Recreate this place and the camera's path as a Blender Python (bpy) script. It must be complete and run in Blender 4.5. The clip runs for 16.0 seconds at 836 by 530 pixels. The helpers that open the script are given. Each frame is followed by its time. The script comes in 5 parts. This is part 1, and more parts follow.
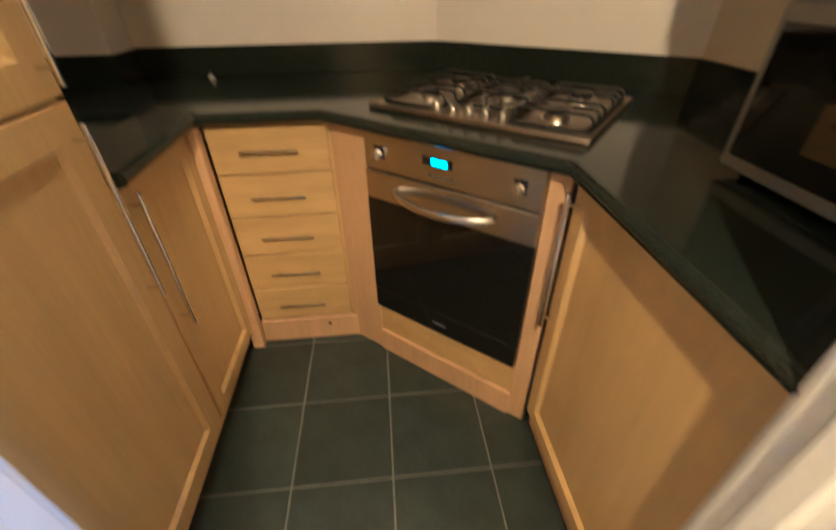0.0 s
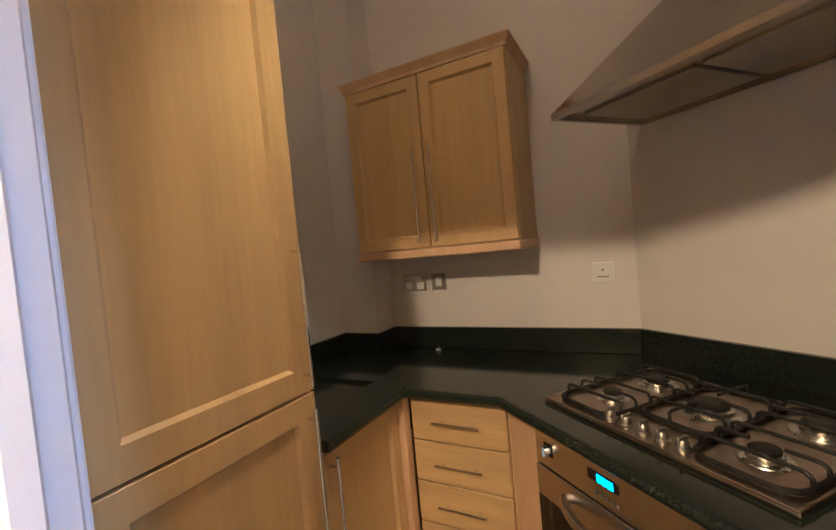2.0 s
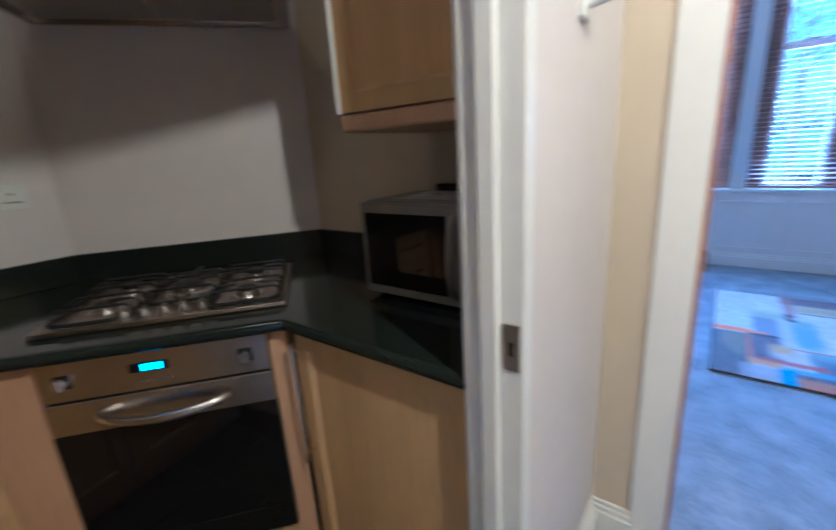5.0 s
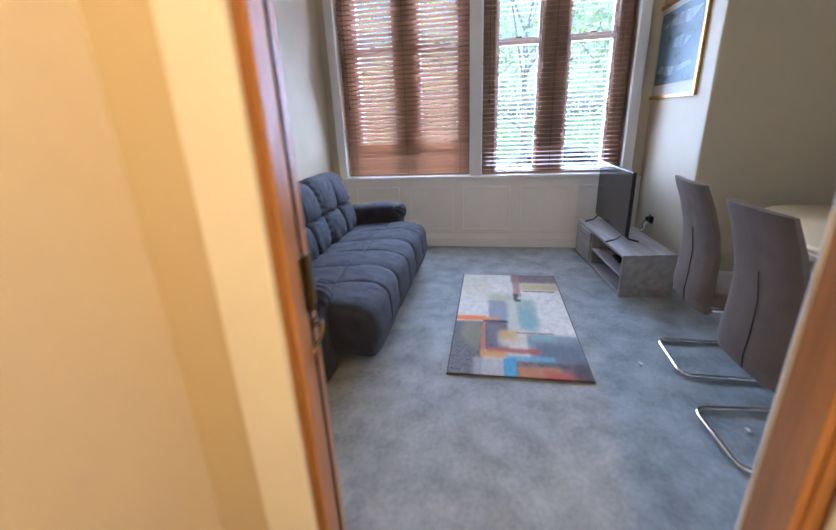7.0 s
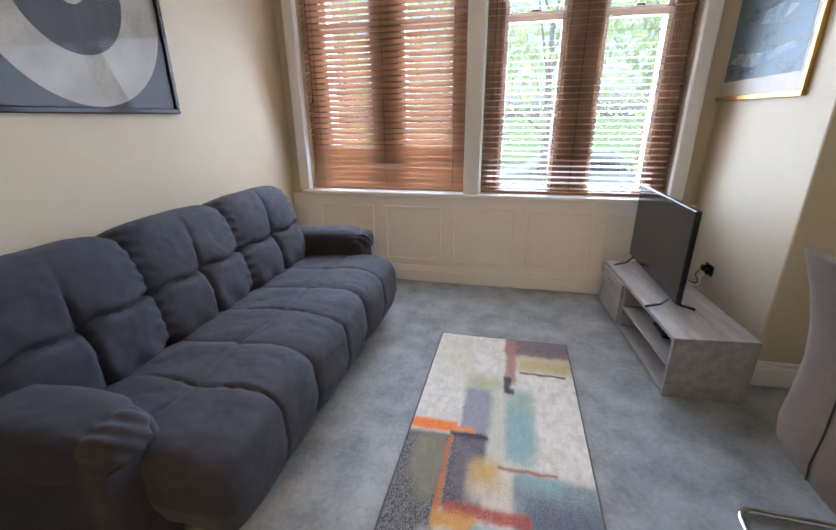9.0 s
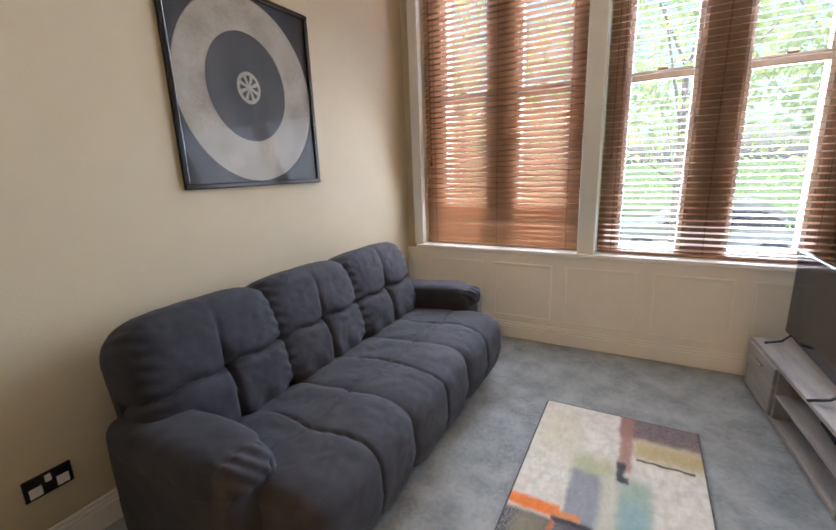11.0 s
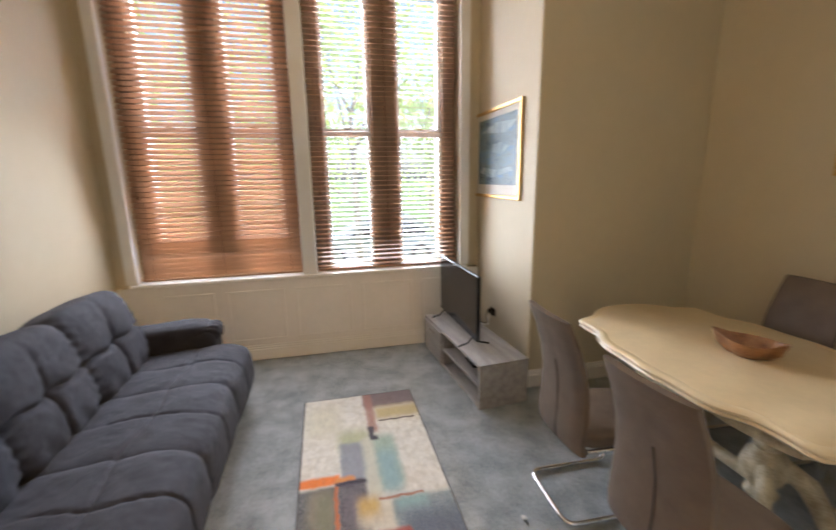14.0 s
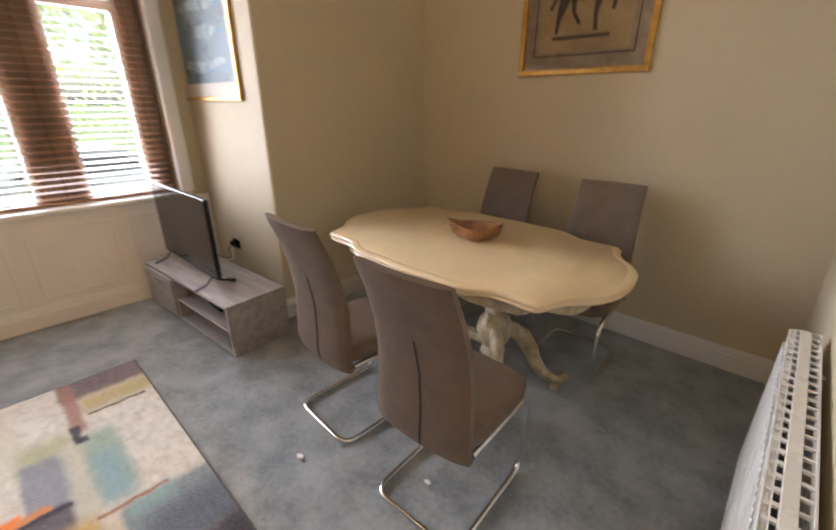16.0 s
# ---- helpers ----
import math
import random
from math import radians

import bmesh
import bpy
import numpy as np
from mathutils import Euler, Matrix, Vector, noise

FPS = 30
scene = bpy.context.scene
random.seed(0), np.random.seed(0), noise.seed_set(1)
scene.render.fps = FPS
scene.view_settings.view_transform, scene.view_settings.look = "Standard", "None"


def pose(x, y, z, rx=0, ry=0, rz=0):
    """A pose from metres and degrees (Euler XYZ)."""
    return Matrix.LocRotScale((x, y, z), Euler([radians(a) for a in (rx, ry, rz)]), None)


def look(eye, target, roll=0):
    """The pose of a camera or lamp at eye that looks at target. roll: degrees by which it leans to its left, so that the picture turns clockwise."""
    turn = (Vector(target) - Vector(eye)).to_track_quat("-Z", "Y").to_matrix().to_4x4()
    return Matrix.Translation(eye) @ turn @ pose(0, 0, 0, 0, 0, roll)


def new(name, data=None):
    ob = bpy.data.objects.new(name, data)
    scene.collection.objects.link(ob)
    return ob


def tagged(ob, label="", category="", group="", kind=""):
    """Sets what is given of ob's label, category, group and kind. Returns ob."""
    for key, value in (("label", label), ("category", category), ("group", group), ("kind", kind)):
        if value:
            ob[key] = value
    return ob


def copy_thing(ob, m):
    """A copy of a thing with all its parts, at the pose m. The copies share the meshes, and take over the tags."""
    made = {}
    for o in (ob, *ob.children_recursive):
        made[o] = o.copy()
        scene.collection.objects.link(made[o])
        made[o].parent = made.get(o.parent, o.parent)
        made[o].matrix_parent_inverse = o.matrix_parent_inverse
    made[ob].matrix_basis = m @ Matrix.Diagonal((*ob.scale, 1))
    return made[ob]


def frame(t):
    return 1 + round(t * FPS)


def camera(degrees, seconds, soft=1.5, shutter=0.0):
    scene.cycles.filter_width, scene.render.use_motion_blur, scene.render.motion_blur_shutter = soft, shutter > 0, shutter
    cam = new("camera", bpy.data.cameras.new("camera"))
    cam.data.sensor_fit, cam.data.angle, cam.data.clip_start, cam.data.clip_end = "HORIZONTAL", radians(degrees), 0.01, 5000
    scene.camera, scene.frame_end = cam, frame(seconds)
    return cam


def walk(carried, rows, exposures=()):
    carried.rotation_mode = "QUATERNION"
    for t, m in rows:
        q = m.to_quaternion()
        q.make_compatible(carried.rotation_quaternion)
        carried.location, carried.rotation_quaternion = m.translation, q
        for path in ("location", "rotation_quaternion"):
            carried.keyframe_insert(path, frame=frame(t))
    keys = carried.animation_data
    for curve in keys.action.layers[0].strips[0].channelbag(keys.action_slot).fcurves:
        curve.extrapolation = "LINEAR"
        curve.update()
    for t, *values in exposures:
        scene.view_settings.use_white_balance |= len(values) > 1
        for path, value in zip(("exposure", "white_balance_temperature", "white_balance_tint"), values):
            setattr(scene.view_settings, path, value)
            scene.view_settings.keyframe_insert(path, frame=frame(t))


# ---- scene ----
cam = camera(91.6, 16.0, shutter=0.5)
PATH = [
    (0, (0.634, 0.052, 1.256), (0.779, 1.677, 0.1), -0.8),
    (0.5, (0.71, 0.116, 1.324), (0.471, 1.926, 0.509), -2.9),
    (1, (0.811, 0.124, 1.392), (0.102, 1.911, 0.84), -4.2),
    (1.5, (0.862, 0.077, 1.445), (-0.052, 1.835, 1.173), -5.1),
    (2, (0.902, 0.048, 1.462), (-0.04, 1.81, 1.387), -5.3),
    (2.5, (0.873, 0.022, 1.461), (0.031, 1.834, 1.375), -4.0),
    (3, (0.79, 0.042, 1.425), (0.353, 1.975, 1.154), -2.6),
    (3.5, (0.699, 0.075, 1.386), (0.873, 2.035, 1.029), -2.7),
    (4, (0.623, 0.022, 1.372), (1.375, 1.824, 0.941), -1.7),
    (4.5, (0.506, -0.052, 1.380), (1.61, 1.535, 0.870), -3.3),
    (5, (0.427, -0.087, 1.358), (1.967, 1.07, 0.82), -3.6),
    (5.2, (0.403, -0.110, 1.376), (2.080, 0.802, 0.804), -2.4),
    (7.3, (1.39, -0.42, 1.39), (3.243, -0.081, 0.719), -2.5),
    (7.6, (1.617, -0.446, 1.396), (3.463, -0.066, 0.728), -2.6),
    (8, (1.85, -0.451, 1.403), (3.686, -0.039, 0.726), -1.3),
    (8.5, (2.165, -0.477, 1.382), (3.997, -0.057, 0.699), -1.2),
    (9, (2.299, -0.556, 1.399), (4.13, -0.13, 0.715), -0.6),
    (9.5, (2.281, -0.62, 1.46), (4.123, -0.105, 0.875), 1.0),
    (10, (2.276, -0.658, 1.50), (4.097, 0.005, 1.007), -0.1),
    (10.1, (2.276, -0.652, 1.503), (4.079, 0.067, 1.018), -0.3),
    (10.2, (2.286, -0.660, 1.497), (4.063, 0.123, 1.018), -0.6),
    (12.3, (2.178, -0.415, 1.487), (3.855, 0.578, 1.039), -2.5),
    (12.5, (2.142, -0.406, 1.526), (3.919, 0.383, 1.06), -2.9),
    (13, (1.969, -0.376, 1.575), (3.896, -0.108, 1.114), -0.9),
    (13.5, (1.821, -0.337, 1.625), (3.78, -0.369, 1.223), -1.0),
    (14, (1.809, -0.386, 1.667), (3.716, -0.821, 1.247), -0.9),
    (14.5, (1.833, -0.41, 1.65), (3.623, -1.195, 1.226), 0.5),
    (15, (1.872, -0.451, 1.607), (3.517, -1.501, 1.17), 1.1),
    (15.5, (1.94, -0.493, 1.535), (3.427, -1.715, 0.991), 0.6),
    (16, (2.048, -0.62, 1.471), (3.318, -1.976, 0.73), 0.2),
]
EXPOSURES = [(0, 2.45, 4200, 8), (0.5, 2.75, 3950, 8), (1.0, 2.7, 3900, 10), (1.5, 2.35, 4000, 11), (2.0, 2.1, 4100, 12), (3.0, 2.4, 3950, 12), (3.5, 2.7, 3700, 12), (4.0, 2.4, 3550, 12), (4.3, 2.0, 3520, 12), (4.6, 1.65, 3450, 12), (5.0, 1.45, 3300, 9),
             (5.2, 1.4, 3300, 9), (7.3, 1.45, 5300, 9), (9.0, 1.5, 5900, 8), (10.0, 1.5, 6300, 9), (12.5, 1.45, 6500, 8), (14, 1.5, 6800, 9), (16, 1.6, 7100, 14)]
walk(cam, [(t, look(eye, target, roll)) for t, eye, target, roll in PATH], EXPOSURES)

# ---------------------------------------------------------------- world and lights
world = bpy.data.worlds.new("world")
scene.world = world
world.use_nodes = True
_wn = world.node_tree.nodes
_sky = _wn.new("ShaderNodeTexSky")
_sky.sky_type, _sky.sun_disc = "NISHITA", False
_sky.sun_elevation, _sky.sun_rotation = radians(48), radians(200)
_sky.dust_density = 3.0
world.node_tree.links.new(_sky.outputs[0], _wn["Background"].inputs[0])
_wn["Background"].inputs[1].default_value = 0.11


def lamp(name, kind, place, energy, colour, size=0.2, target=None, **extra):
    data = bpy.data.lights.new(name, kind)
    data.energy, data.color = energy, colour
    if kind == "AREA":
        data.size = size
    elif kind == "SUN":
        data.angle = radians(size)
    else:
        data.shadow_soft_size = size
    ob = new(name, data)
    ob.matrix_world = look(place, target or (place[0], place[1] + 0.001, place[2] - 1))
    return ob


sun = lamp("sun", "SUN", (-6, 12, 20), 4.0, (1.0, 0.95, 0.88), 2, (4, 0, 0))
WARM = (1.0, 0.57, 0.19)
lamp("hall_bulb", "POINT", (0.57, -0.72, 2.34), 41, WARM, 0.03)
lamp("kitchen_bulb", "POINT", (0.49, 0.83, 2.86), 1.9, WARM, 0.04)
# unseen spot, added to brighten the fridge housing doors; no known fitting
_spot = lamp("fridge_fill_spot", "SPOT", (0.53, 0.88, 2.84), 21, (1.0, 0.62, 0.24), 0.06, (0.0, 0.98, 1.0))
_spot.data.spot_size, _spot.data.spot_blend = radians(56), 1.0
lamp("chandelier_bulbs", "POINT", (4.0, -0.60, 2.86), 2.0, WARM, 0.02)
# added area lamps for sky light: one outside each window, one as room fill
for _y in (0.53, -0.97):
    for _place, _aim, _watts, _high in (((6.17, _y, 2.05), (4.17, _y, 1.85), 100, 2.5), ((5.60, _y, 1.45), (3.60, _y, 0.70), 5.5, 1.2)):
        _a = lamp("window_light", "AREA", _place, _watts, (0.73, 0.81, 1.0), 1.25, _aim)
        _a.data.shape, _a.data.size_y = "RECTANGLE", _high
        _a.data.spread = radians(160)


# ---------------------------------------------------------------- materials
def material(name, colour=(0.8, 0.8, 0.8), rough=0.5, metal=0.0, vary=0.0, scale=6.0, stretch=(1, 1, 1), dark=None,
             bump=0.0, bump_scale=80.0, coat=0.0, sheen=0.0, spec=0.5, detail=5.0, second=None, piece=0.0):
    """A principled surface with broad variation, fine grain and bump, in object space."""
    m = bpy.data.materials.new(name)
    m.use_nodes = True
    nt = m.node_tree
    n, l = nt.nodes, nt.links
    p = n["Principled BSDF"]
    p.inputs["Base Color"].default_value = (*colour, 1)
    p.inputs["Roughness"].default_value = rough
    p.inputs["Metallic"].default_value = metal
    p.inputs["Coat Weight"].default_value = coat
    p.inputs["Sheen Weight"].default_value = sheen
    p.inputs["Specular IOR Level"].default_value = spec
    co = n.new("ShaderNodeTexCoord")
    mp = n.new("ShaderNodeMapping")
    mp.inputs["Scale"].default_value = stretch
    l.new(co.outputs["Object"], mp.inputs[0])
    if vary > 0 or dark:
        dk = dark or tuple(c * (1 - vary) for c in colour)
        t1 = n.new("ShaderNodeTexNoise")
        t1.inputs["Scale"].default_value, t1.inputs["Detail"].default_value = scale, detail
        t2 = n.new("ShaderNodeTexNoise")
        t2.inputs["Scale"].default_value, t2.inputs["Detail"].default_value = scale * 7.3, 4
        l.new(mp.outputs[0], t1.inputs[0])
        l.new(mp.outputs[0], t2.inputs[0])
        mx = n.new("ShaderNodeMath")
        mx.operation = "MULTIPLY_ADD"
        mx.inputs[1].default_value = 0.45
        l.new(t2.outputs[0], mx.inputs[0])
        l.new(t1.outputs[0], mx.inputs[2])
        rp = n.new("ShaderNodeValToRGB")
        rp.color_ramp.elements[0].position, rp.color_ramp.elements[1].position = 0.52, 0.92
        rp.color_ramp.elements[0].color = (*dk, 1)
        rp.color_ramp.elements[1].color = (*colour, 1)
        if second:
            e = rp.color_ramp.elements.new(0.70)
            e.color = (*second, 1)
        l.new(mx.outputs[0], rp.inputs[0])
        out = rp.outputs[0]
        if piece:
            oi = n.new("ShaderNodeObjectInfo")
            hs = n.new("ShaderNodeHueSaturation")
            mr = n.new("ShaderNodeMapRange")
            mr.inputs[3].default_value, mr.inputs[4].default_value = 1 - piece, 1 + piece
            l.new(oi.outputs["Random"], mr.inputs[0])
            l.new(mr.outputs[0], hs.inputs["Value"])
            l.new(out, hs.inputs["Color"])
            out = hs.outputs[0]
        l.new(out, p.inputs["Base Color"])
        rr = n.new("ShaderNodeMapRange")
        rr.inputs[3].default_value, rr.inputs[4].default_value = min(1, rough * 1.15), rough * 0.85
        l.new(mx.outputs[0], rr.inputs[0])
        l.new(rr.outputs[0], p.inputs["Roughness"])
    if bump > 0:
        tb = n.new("ShaderNodeTexNoise")
        tb.inputs["Scale"].default_value, tb.inputs["Detail"].default_value = bump_scale, 6
        l.new(mp.outputs[0], tb.inputs[0])
        b = n.new("ShaderNodeBump")
        b.inputs["Strength"].default_value, b.inputs["Distance"].default_value = bump, 0.01
        l.new(tb.outputs[0], b.inputs["Height"])
        l.new(b.outputs[0], p.inputs["Normal"])
    return m


def glass_material(name, tint=(1, 1, 1), rough=0.0, veil=0.0, ior=1.5):
    """Thin glass; veil: the share of added haze that scatters light, in place of glare."""
    m = bpy.data.materials.new(name)
    m.use_nodes = True
    n, l = m.node_tree.nodes, m.node_tree.links
    n.remove(n["Principled BSDF"])
    tr, gl, fr, mx = (n.new("ShaderNodeBsdfTransparent"), n.new("ShaderNodeBsdfGlossy"), n.new("ShaderNodeFresnel"), n.new("ShaderNodeMixShader"))
    tr.inputs[0].default_value = (*tint, 1)
    gl.inputs["Roughness"].default_value = rough
    fr.inputs[0].default_value = ior
    l.new(fr.outputs[0], mx.inputs[0])
    l.new(tr.outputs[0], mx.inputs[1])
    l.new(gl.outputs[0], mx.inputs[2])
    last = mx.outputs[0]
    if veil:
        tl, m2 = n.new("ShaderNodeBsdfTranslucent"), n.new("ShaderNodeMixShader")
        tl.inputs[0].default_value = (0.9, 0.92, 0.9, 1)
        m2.inputs[0].default_value = veil
        l.new(last, m2.inputs[1])
        l.new(tl.outputs[0], m2.inputs[2])
        last = m2.outputs[0]
    l.new(last, n["Material Output"].inputs[0])
    return m


def thin(m, colour, share):
    """Lets a share of the light through a thin piece."""
    n, l = m.node_tree.nodes, m.node_tree.links
    tl, mx = n.new("ShaderNodeBsdfTranslucent"), n.new("ShaderNodeMixShader")
    tl.inputs[0].default_value = (*colour, 1)
    mx.inputs[0].default_value = share
    l.new(n["Principled BSDF"].outputs[0], mx.inputs[1])
    l.new(tl.outputs[0], mx.inputs[2])
    l.new(mx.outputs[0], n["Material Output"].inputs[0])


def glow(name, colour, strength):
    m = bpy.data.materials.new(name)
    m.use_nodes = True
    p = m.node_tree.nodes["Principled BSDF"]
    p.inputs["Base Color"].default_value = (*colour, 1)
    p.inputs["Emission Color"].default_value = (*colour, 1)
    p.inputs["Emission Strength"].default_value = strength
    return m


MAPLE = material("maple_door", (0.62, 0.42, 0.150), 0.42, vary=0.17, scale=2.2, stretch=(5, 5, 0.30), bump=0.05, bump_scale=60, coat=0.15)
MAPLE_H = material("maple_drawer", (0.62, 0.42, 0.150), 0.42, vary=0.24, scale=3.0, stretch=(0.5, 4, 5), bump=0.05, bump_scale=60, coat=0.15)
MAPLE_TRIM = material("maple_trim", (0.62, 0.40, 0.20), 0.45, vary=0.18, scale=3.0, stretch=(4, 4, 0.5), bump=0.05, bump_scale=60)
GRANITE = material("black_granite", (0.020, 0.025, 0.021), 0.12, vary=0.35, scale=130, bump=0.02, bump_scale=30, second=(0.012, 0.017, 0.014))
STEEL = material("brushed_steel", (0.62, 0.58, 0.53), 0.26, 1.0, vary=0.03, scale=8, stretch=(1, 1, 12), bump=0.03, bump_scale=120)
HOB_STEEL = material("cooked_on_steel", (0.44, 0.37, 0.30), 0.36, 1.0, vary=0.25, scale=9, bump=0.03, bump_scale=60)
STEEL_DULL = material("dull_steel", (0.45, 0.42, 0.38), 0.38, 1.0, vary=0.06, scale=5, bump=0.02)
CHROME = material("chrome", (0.82, 0.82, 0.82), 0.10, 1.0, vary=0.05, scale=20)
IRON = material("cast_iron", (0.02, 0.02, 0.02), 0.5, 0.3, vary=0.3, scale=60, bump=0.2, bump_scale=200)
BURNER = material("burner_alloy", (0.65, 0.62, 0.58), 0.3, 1.0, vary=0.2, scale=30)
OVEN_GLASS = material("oven_glass", (0.008, 0.008, 0.008), 0.05, vary=0.2, scale=3, spec=0.6)
BLACK_PLASTIC = material("black_plastic", (0.012, 0.012, 0.013), 0.25, vary=0.2, scale=30)
SCREEN = material("television_screen", (0.010, 0.010, 0.011), 0.12, vary=0.1, scale=4)
GREY_PLASTIC = material("grey_plastic", (0.30, 0.28, 0.26), 0.35, 0.4, vary=0.1, scale=20, bump=0.02)
WHITE_PLASTIC = material("white_plastic", (0.78, 0.78, 0.76), 0.3, vary=0.05, scale=30)
KITCHEN_PAINT = material("kitchen_paint", (0.74, 0.69, 0.66), 0.55, vary=0.06, scale=1.8, bump=0.08, bump_scale=140)
CREAM_PAINT = material("cream_paint", (0.60, 0.52, 0.365), 0.75, vary=0.05, scale=1.5, bump=0.10, bump_scale=120)
WHITE_GLOSS = material("white_gloss_paint", (0.80, 0.79, 0.76), 0.35, vary=0.05, scale=3, bump=0.03, bump_scale=30)
WHITE_SATIN = material("off_white_satin", (0.80, 0.78, 0.75), 0.5, vary=0.07, scale=2.5, bump=0.05, bump_scale=50)
CEILING_PAINT = material("ceiling_paint", (0.78, 0.75, 0.70), 0.85, vary=0.05, scale=2, bump=0.1, bump_scale=100)
SLATE = material("slate_tile", (0.034, 0.046, 0.042), 0.38, vary=0.45, scale=9, bump=0.25, bump_scale=35, piece=0.18)
GROUT = material("pale_grout", (0.20, 0.20, 0.18), 0.9, vary=0.2, scale=40, bump=0.2)
CARPET = material("blue_grey_carpet", (0.44, 0.485, 0.49), 0.95, dark=(0.215, 0.245, 0.25), scale=6.0, bump=0.9, bump_scale=420, sheen=0.3, detail=8)
SOFA_CLOTH = material("charcoal_microfibre", (0.024, 0.0245, 0.037), 0.9, dark=(0.015, 0.0155, 0.024), scale=11, bump=0.35, bump_scale=450, sheen=0.06)
LEATHER = material("taupe_leather", (0.15, 0.108, 0.078), 0.48, vary=0.2, scale=12, bump=0.16, bump_scale=180)
LEATHER_DARK = material("taupe_stitching", (0.05, 0.04, 0.034), 0.6, vary=0.2, scale=30)
TABLE_CREAM = material("cream_lacquer", (0.78, 0.62, 0.38), 0.33, vary=0.10, scale=4, bump=0.03, bump_scale=25, coat=0.2)
TABLE_WORN = material("worn_cream_lacquer", (0.70, 0.61, 0.43), 0.4, dark=(0.32, 0.25, 0.14), scale=14, bump=0.12, bump_scale=60)
BOWL_WOOD = material("burl_wood", (0.42, 0.20, 0.085), 0.35, dark=(0.16, 0.06, 0.025), scale=16, bump=0.05, coat=0.3)
GREY_OAK = material("grey_oak_veneer", (0.40, 0.375, 0.35), 0.55, dark=(0.26, 0.245, 0.23), scale=3.4, stretch=(0.8, 6, 6), bump=0.08, bump_scale=90)
SLAT_WOOD = material("red_brown_slat", (0.53, 0.315, 0.195), 0.36, vary=0.25, scale=6, stretch=(8, 0.6, 8), bump=0.04, coat=0.2, piece=0.1)
thin(SLAT_WOOD, (0.80, 0.50, 0.32), 0.10)
CORD = material("brown_cord", (0.16, 0.075, 0.04), 0.9, vary=0.2, scale=90)
PINE = material("varnished_pine", (0.50, 0.25, 0.085), 0.35, vary=0.35, scale=3, stretch=(6, 6, 0.5), bump=0.05, coat=0.3)
BRASS = material("aged_brass", (0.28, 0.20, 0.10), 0.4, 1.0, vary=0.4, scale=40)
GOLD = material("gilt_frame", (0.62, 0.36, 0.09), 0.34, 0.75, vary=0.35, scale=25, bump=0.15, bump_scale=90)
BLACK_FRAME = material("black_frame", (0.008, 0.007, 0.007), 0.16, vary=0.3, scale=12)
PICTURE_GLASS = glass_material("picture_glass", ior=1.2)
CLEAR_GLASS = glass_material("clear_picture_glass", ior=1.42)
# the veil puts a pale glare over the view into the glass
PANE = glass_material("window_glass", (0.97, 0.99, 0.98), veil=0.016)
CRYSTAL = material("cut_glass", (0.72, 0.72, 0.70), 0.06, 0.35, vary=0.1, scale=40, coat=0.8)
RADIATOR = material("radiator_enamel", (0.76, 0.75, 0.70), 0.3, vary=0.06, scale=5)
STONE = material("sandstone", (0.36, 0.27, 0.20), 0.9, vary=0.35, scale=6, bump=0.5, bump_scale=40)
CLOCK = glow("clock_digits", (0.03, 0.55, 0.85), 1.7)
FLAME = glow("lit_bulb", (1.0, 0.62, 0.28), 35.0)
PRINT = material("grey_print", (0.10, 0.09, 0.08), 0.6, vary=0.1, scale=20)
# near-black for the seal strip, and for shade painted in gaps and holes
GAP_SHADE_AND_SEAL = material("gap_shade_and_seal", (0.010, 0.008, 0.007), 0.9, vary=0.3, scale=20)
GRASS = material("lawn", (0.10, 0.17, 0.03), 0.9, dark=(0.05, 0.09, 0.02), scale=2.5, bump=0.6, bump_scale=60)
LEAF = material("leaf", (0.42, 0.52, 0.16), 0.55, dark=(0.22, 0.33, 0.08), scale=0.9)
thin(LEAF, (0.55, 0.70, 0.22), 0.35)
BARK = material("bark", (0.26, 0.22, 0.17), 0.95, vary=0.5, scale=9, stretch=(1, 1, 0.25), bump=0.8, bump_scale=30)
ASPHALT = material("asphalt", (0.10, 0.10, 0.10), 0.9, vary=0.3, scale=6, bump=0.4, bump_scale=120)
CAR_PAINT = material("silver_car_paint", (0.45, 0.47, 0.50), 0.25, 0.6, vary=0.08, scale=5, coat=0.6)
RUBBER = material("rubber", (0.02, 0.02, 0.02), 0.85, vary=0.2, scale=30)

# ---------------------------------------------------------------- mesh helpers
def box(bm, x0, x1, y0, y1, z0, z1, bevel=0.0, seg=1, m=None):
    r = bmesh.ops.create_cube(bm, size=1.0)
    vs = r["verts"]
    for v in vs:
        v.co = Vector((x0 + (v.co.x + 0.5) * (x1 - x0), y0 + (v.co.y + 0.5) * (y1 - y0), z0 + (v.co.z + 0.5) * (z1 - z0)))
    if bevel > 0:
        es = list({e for v in vs for e in v.link_edges})
        r = bmesh.ops.bevel(bm, geom=es, offset=bevel, segments=seg, affect="EDGES", profile=0.5)
        vs = list({v for f in r["faces"] for v in f.verts} | {v for v in vs if v.is_valid})
    if m is not None:
        for v in vs:
            v.co = m @ v.co
    return vs


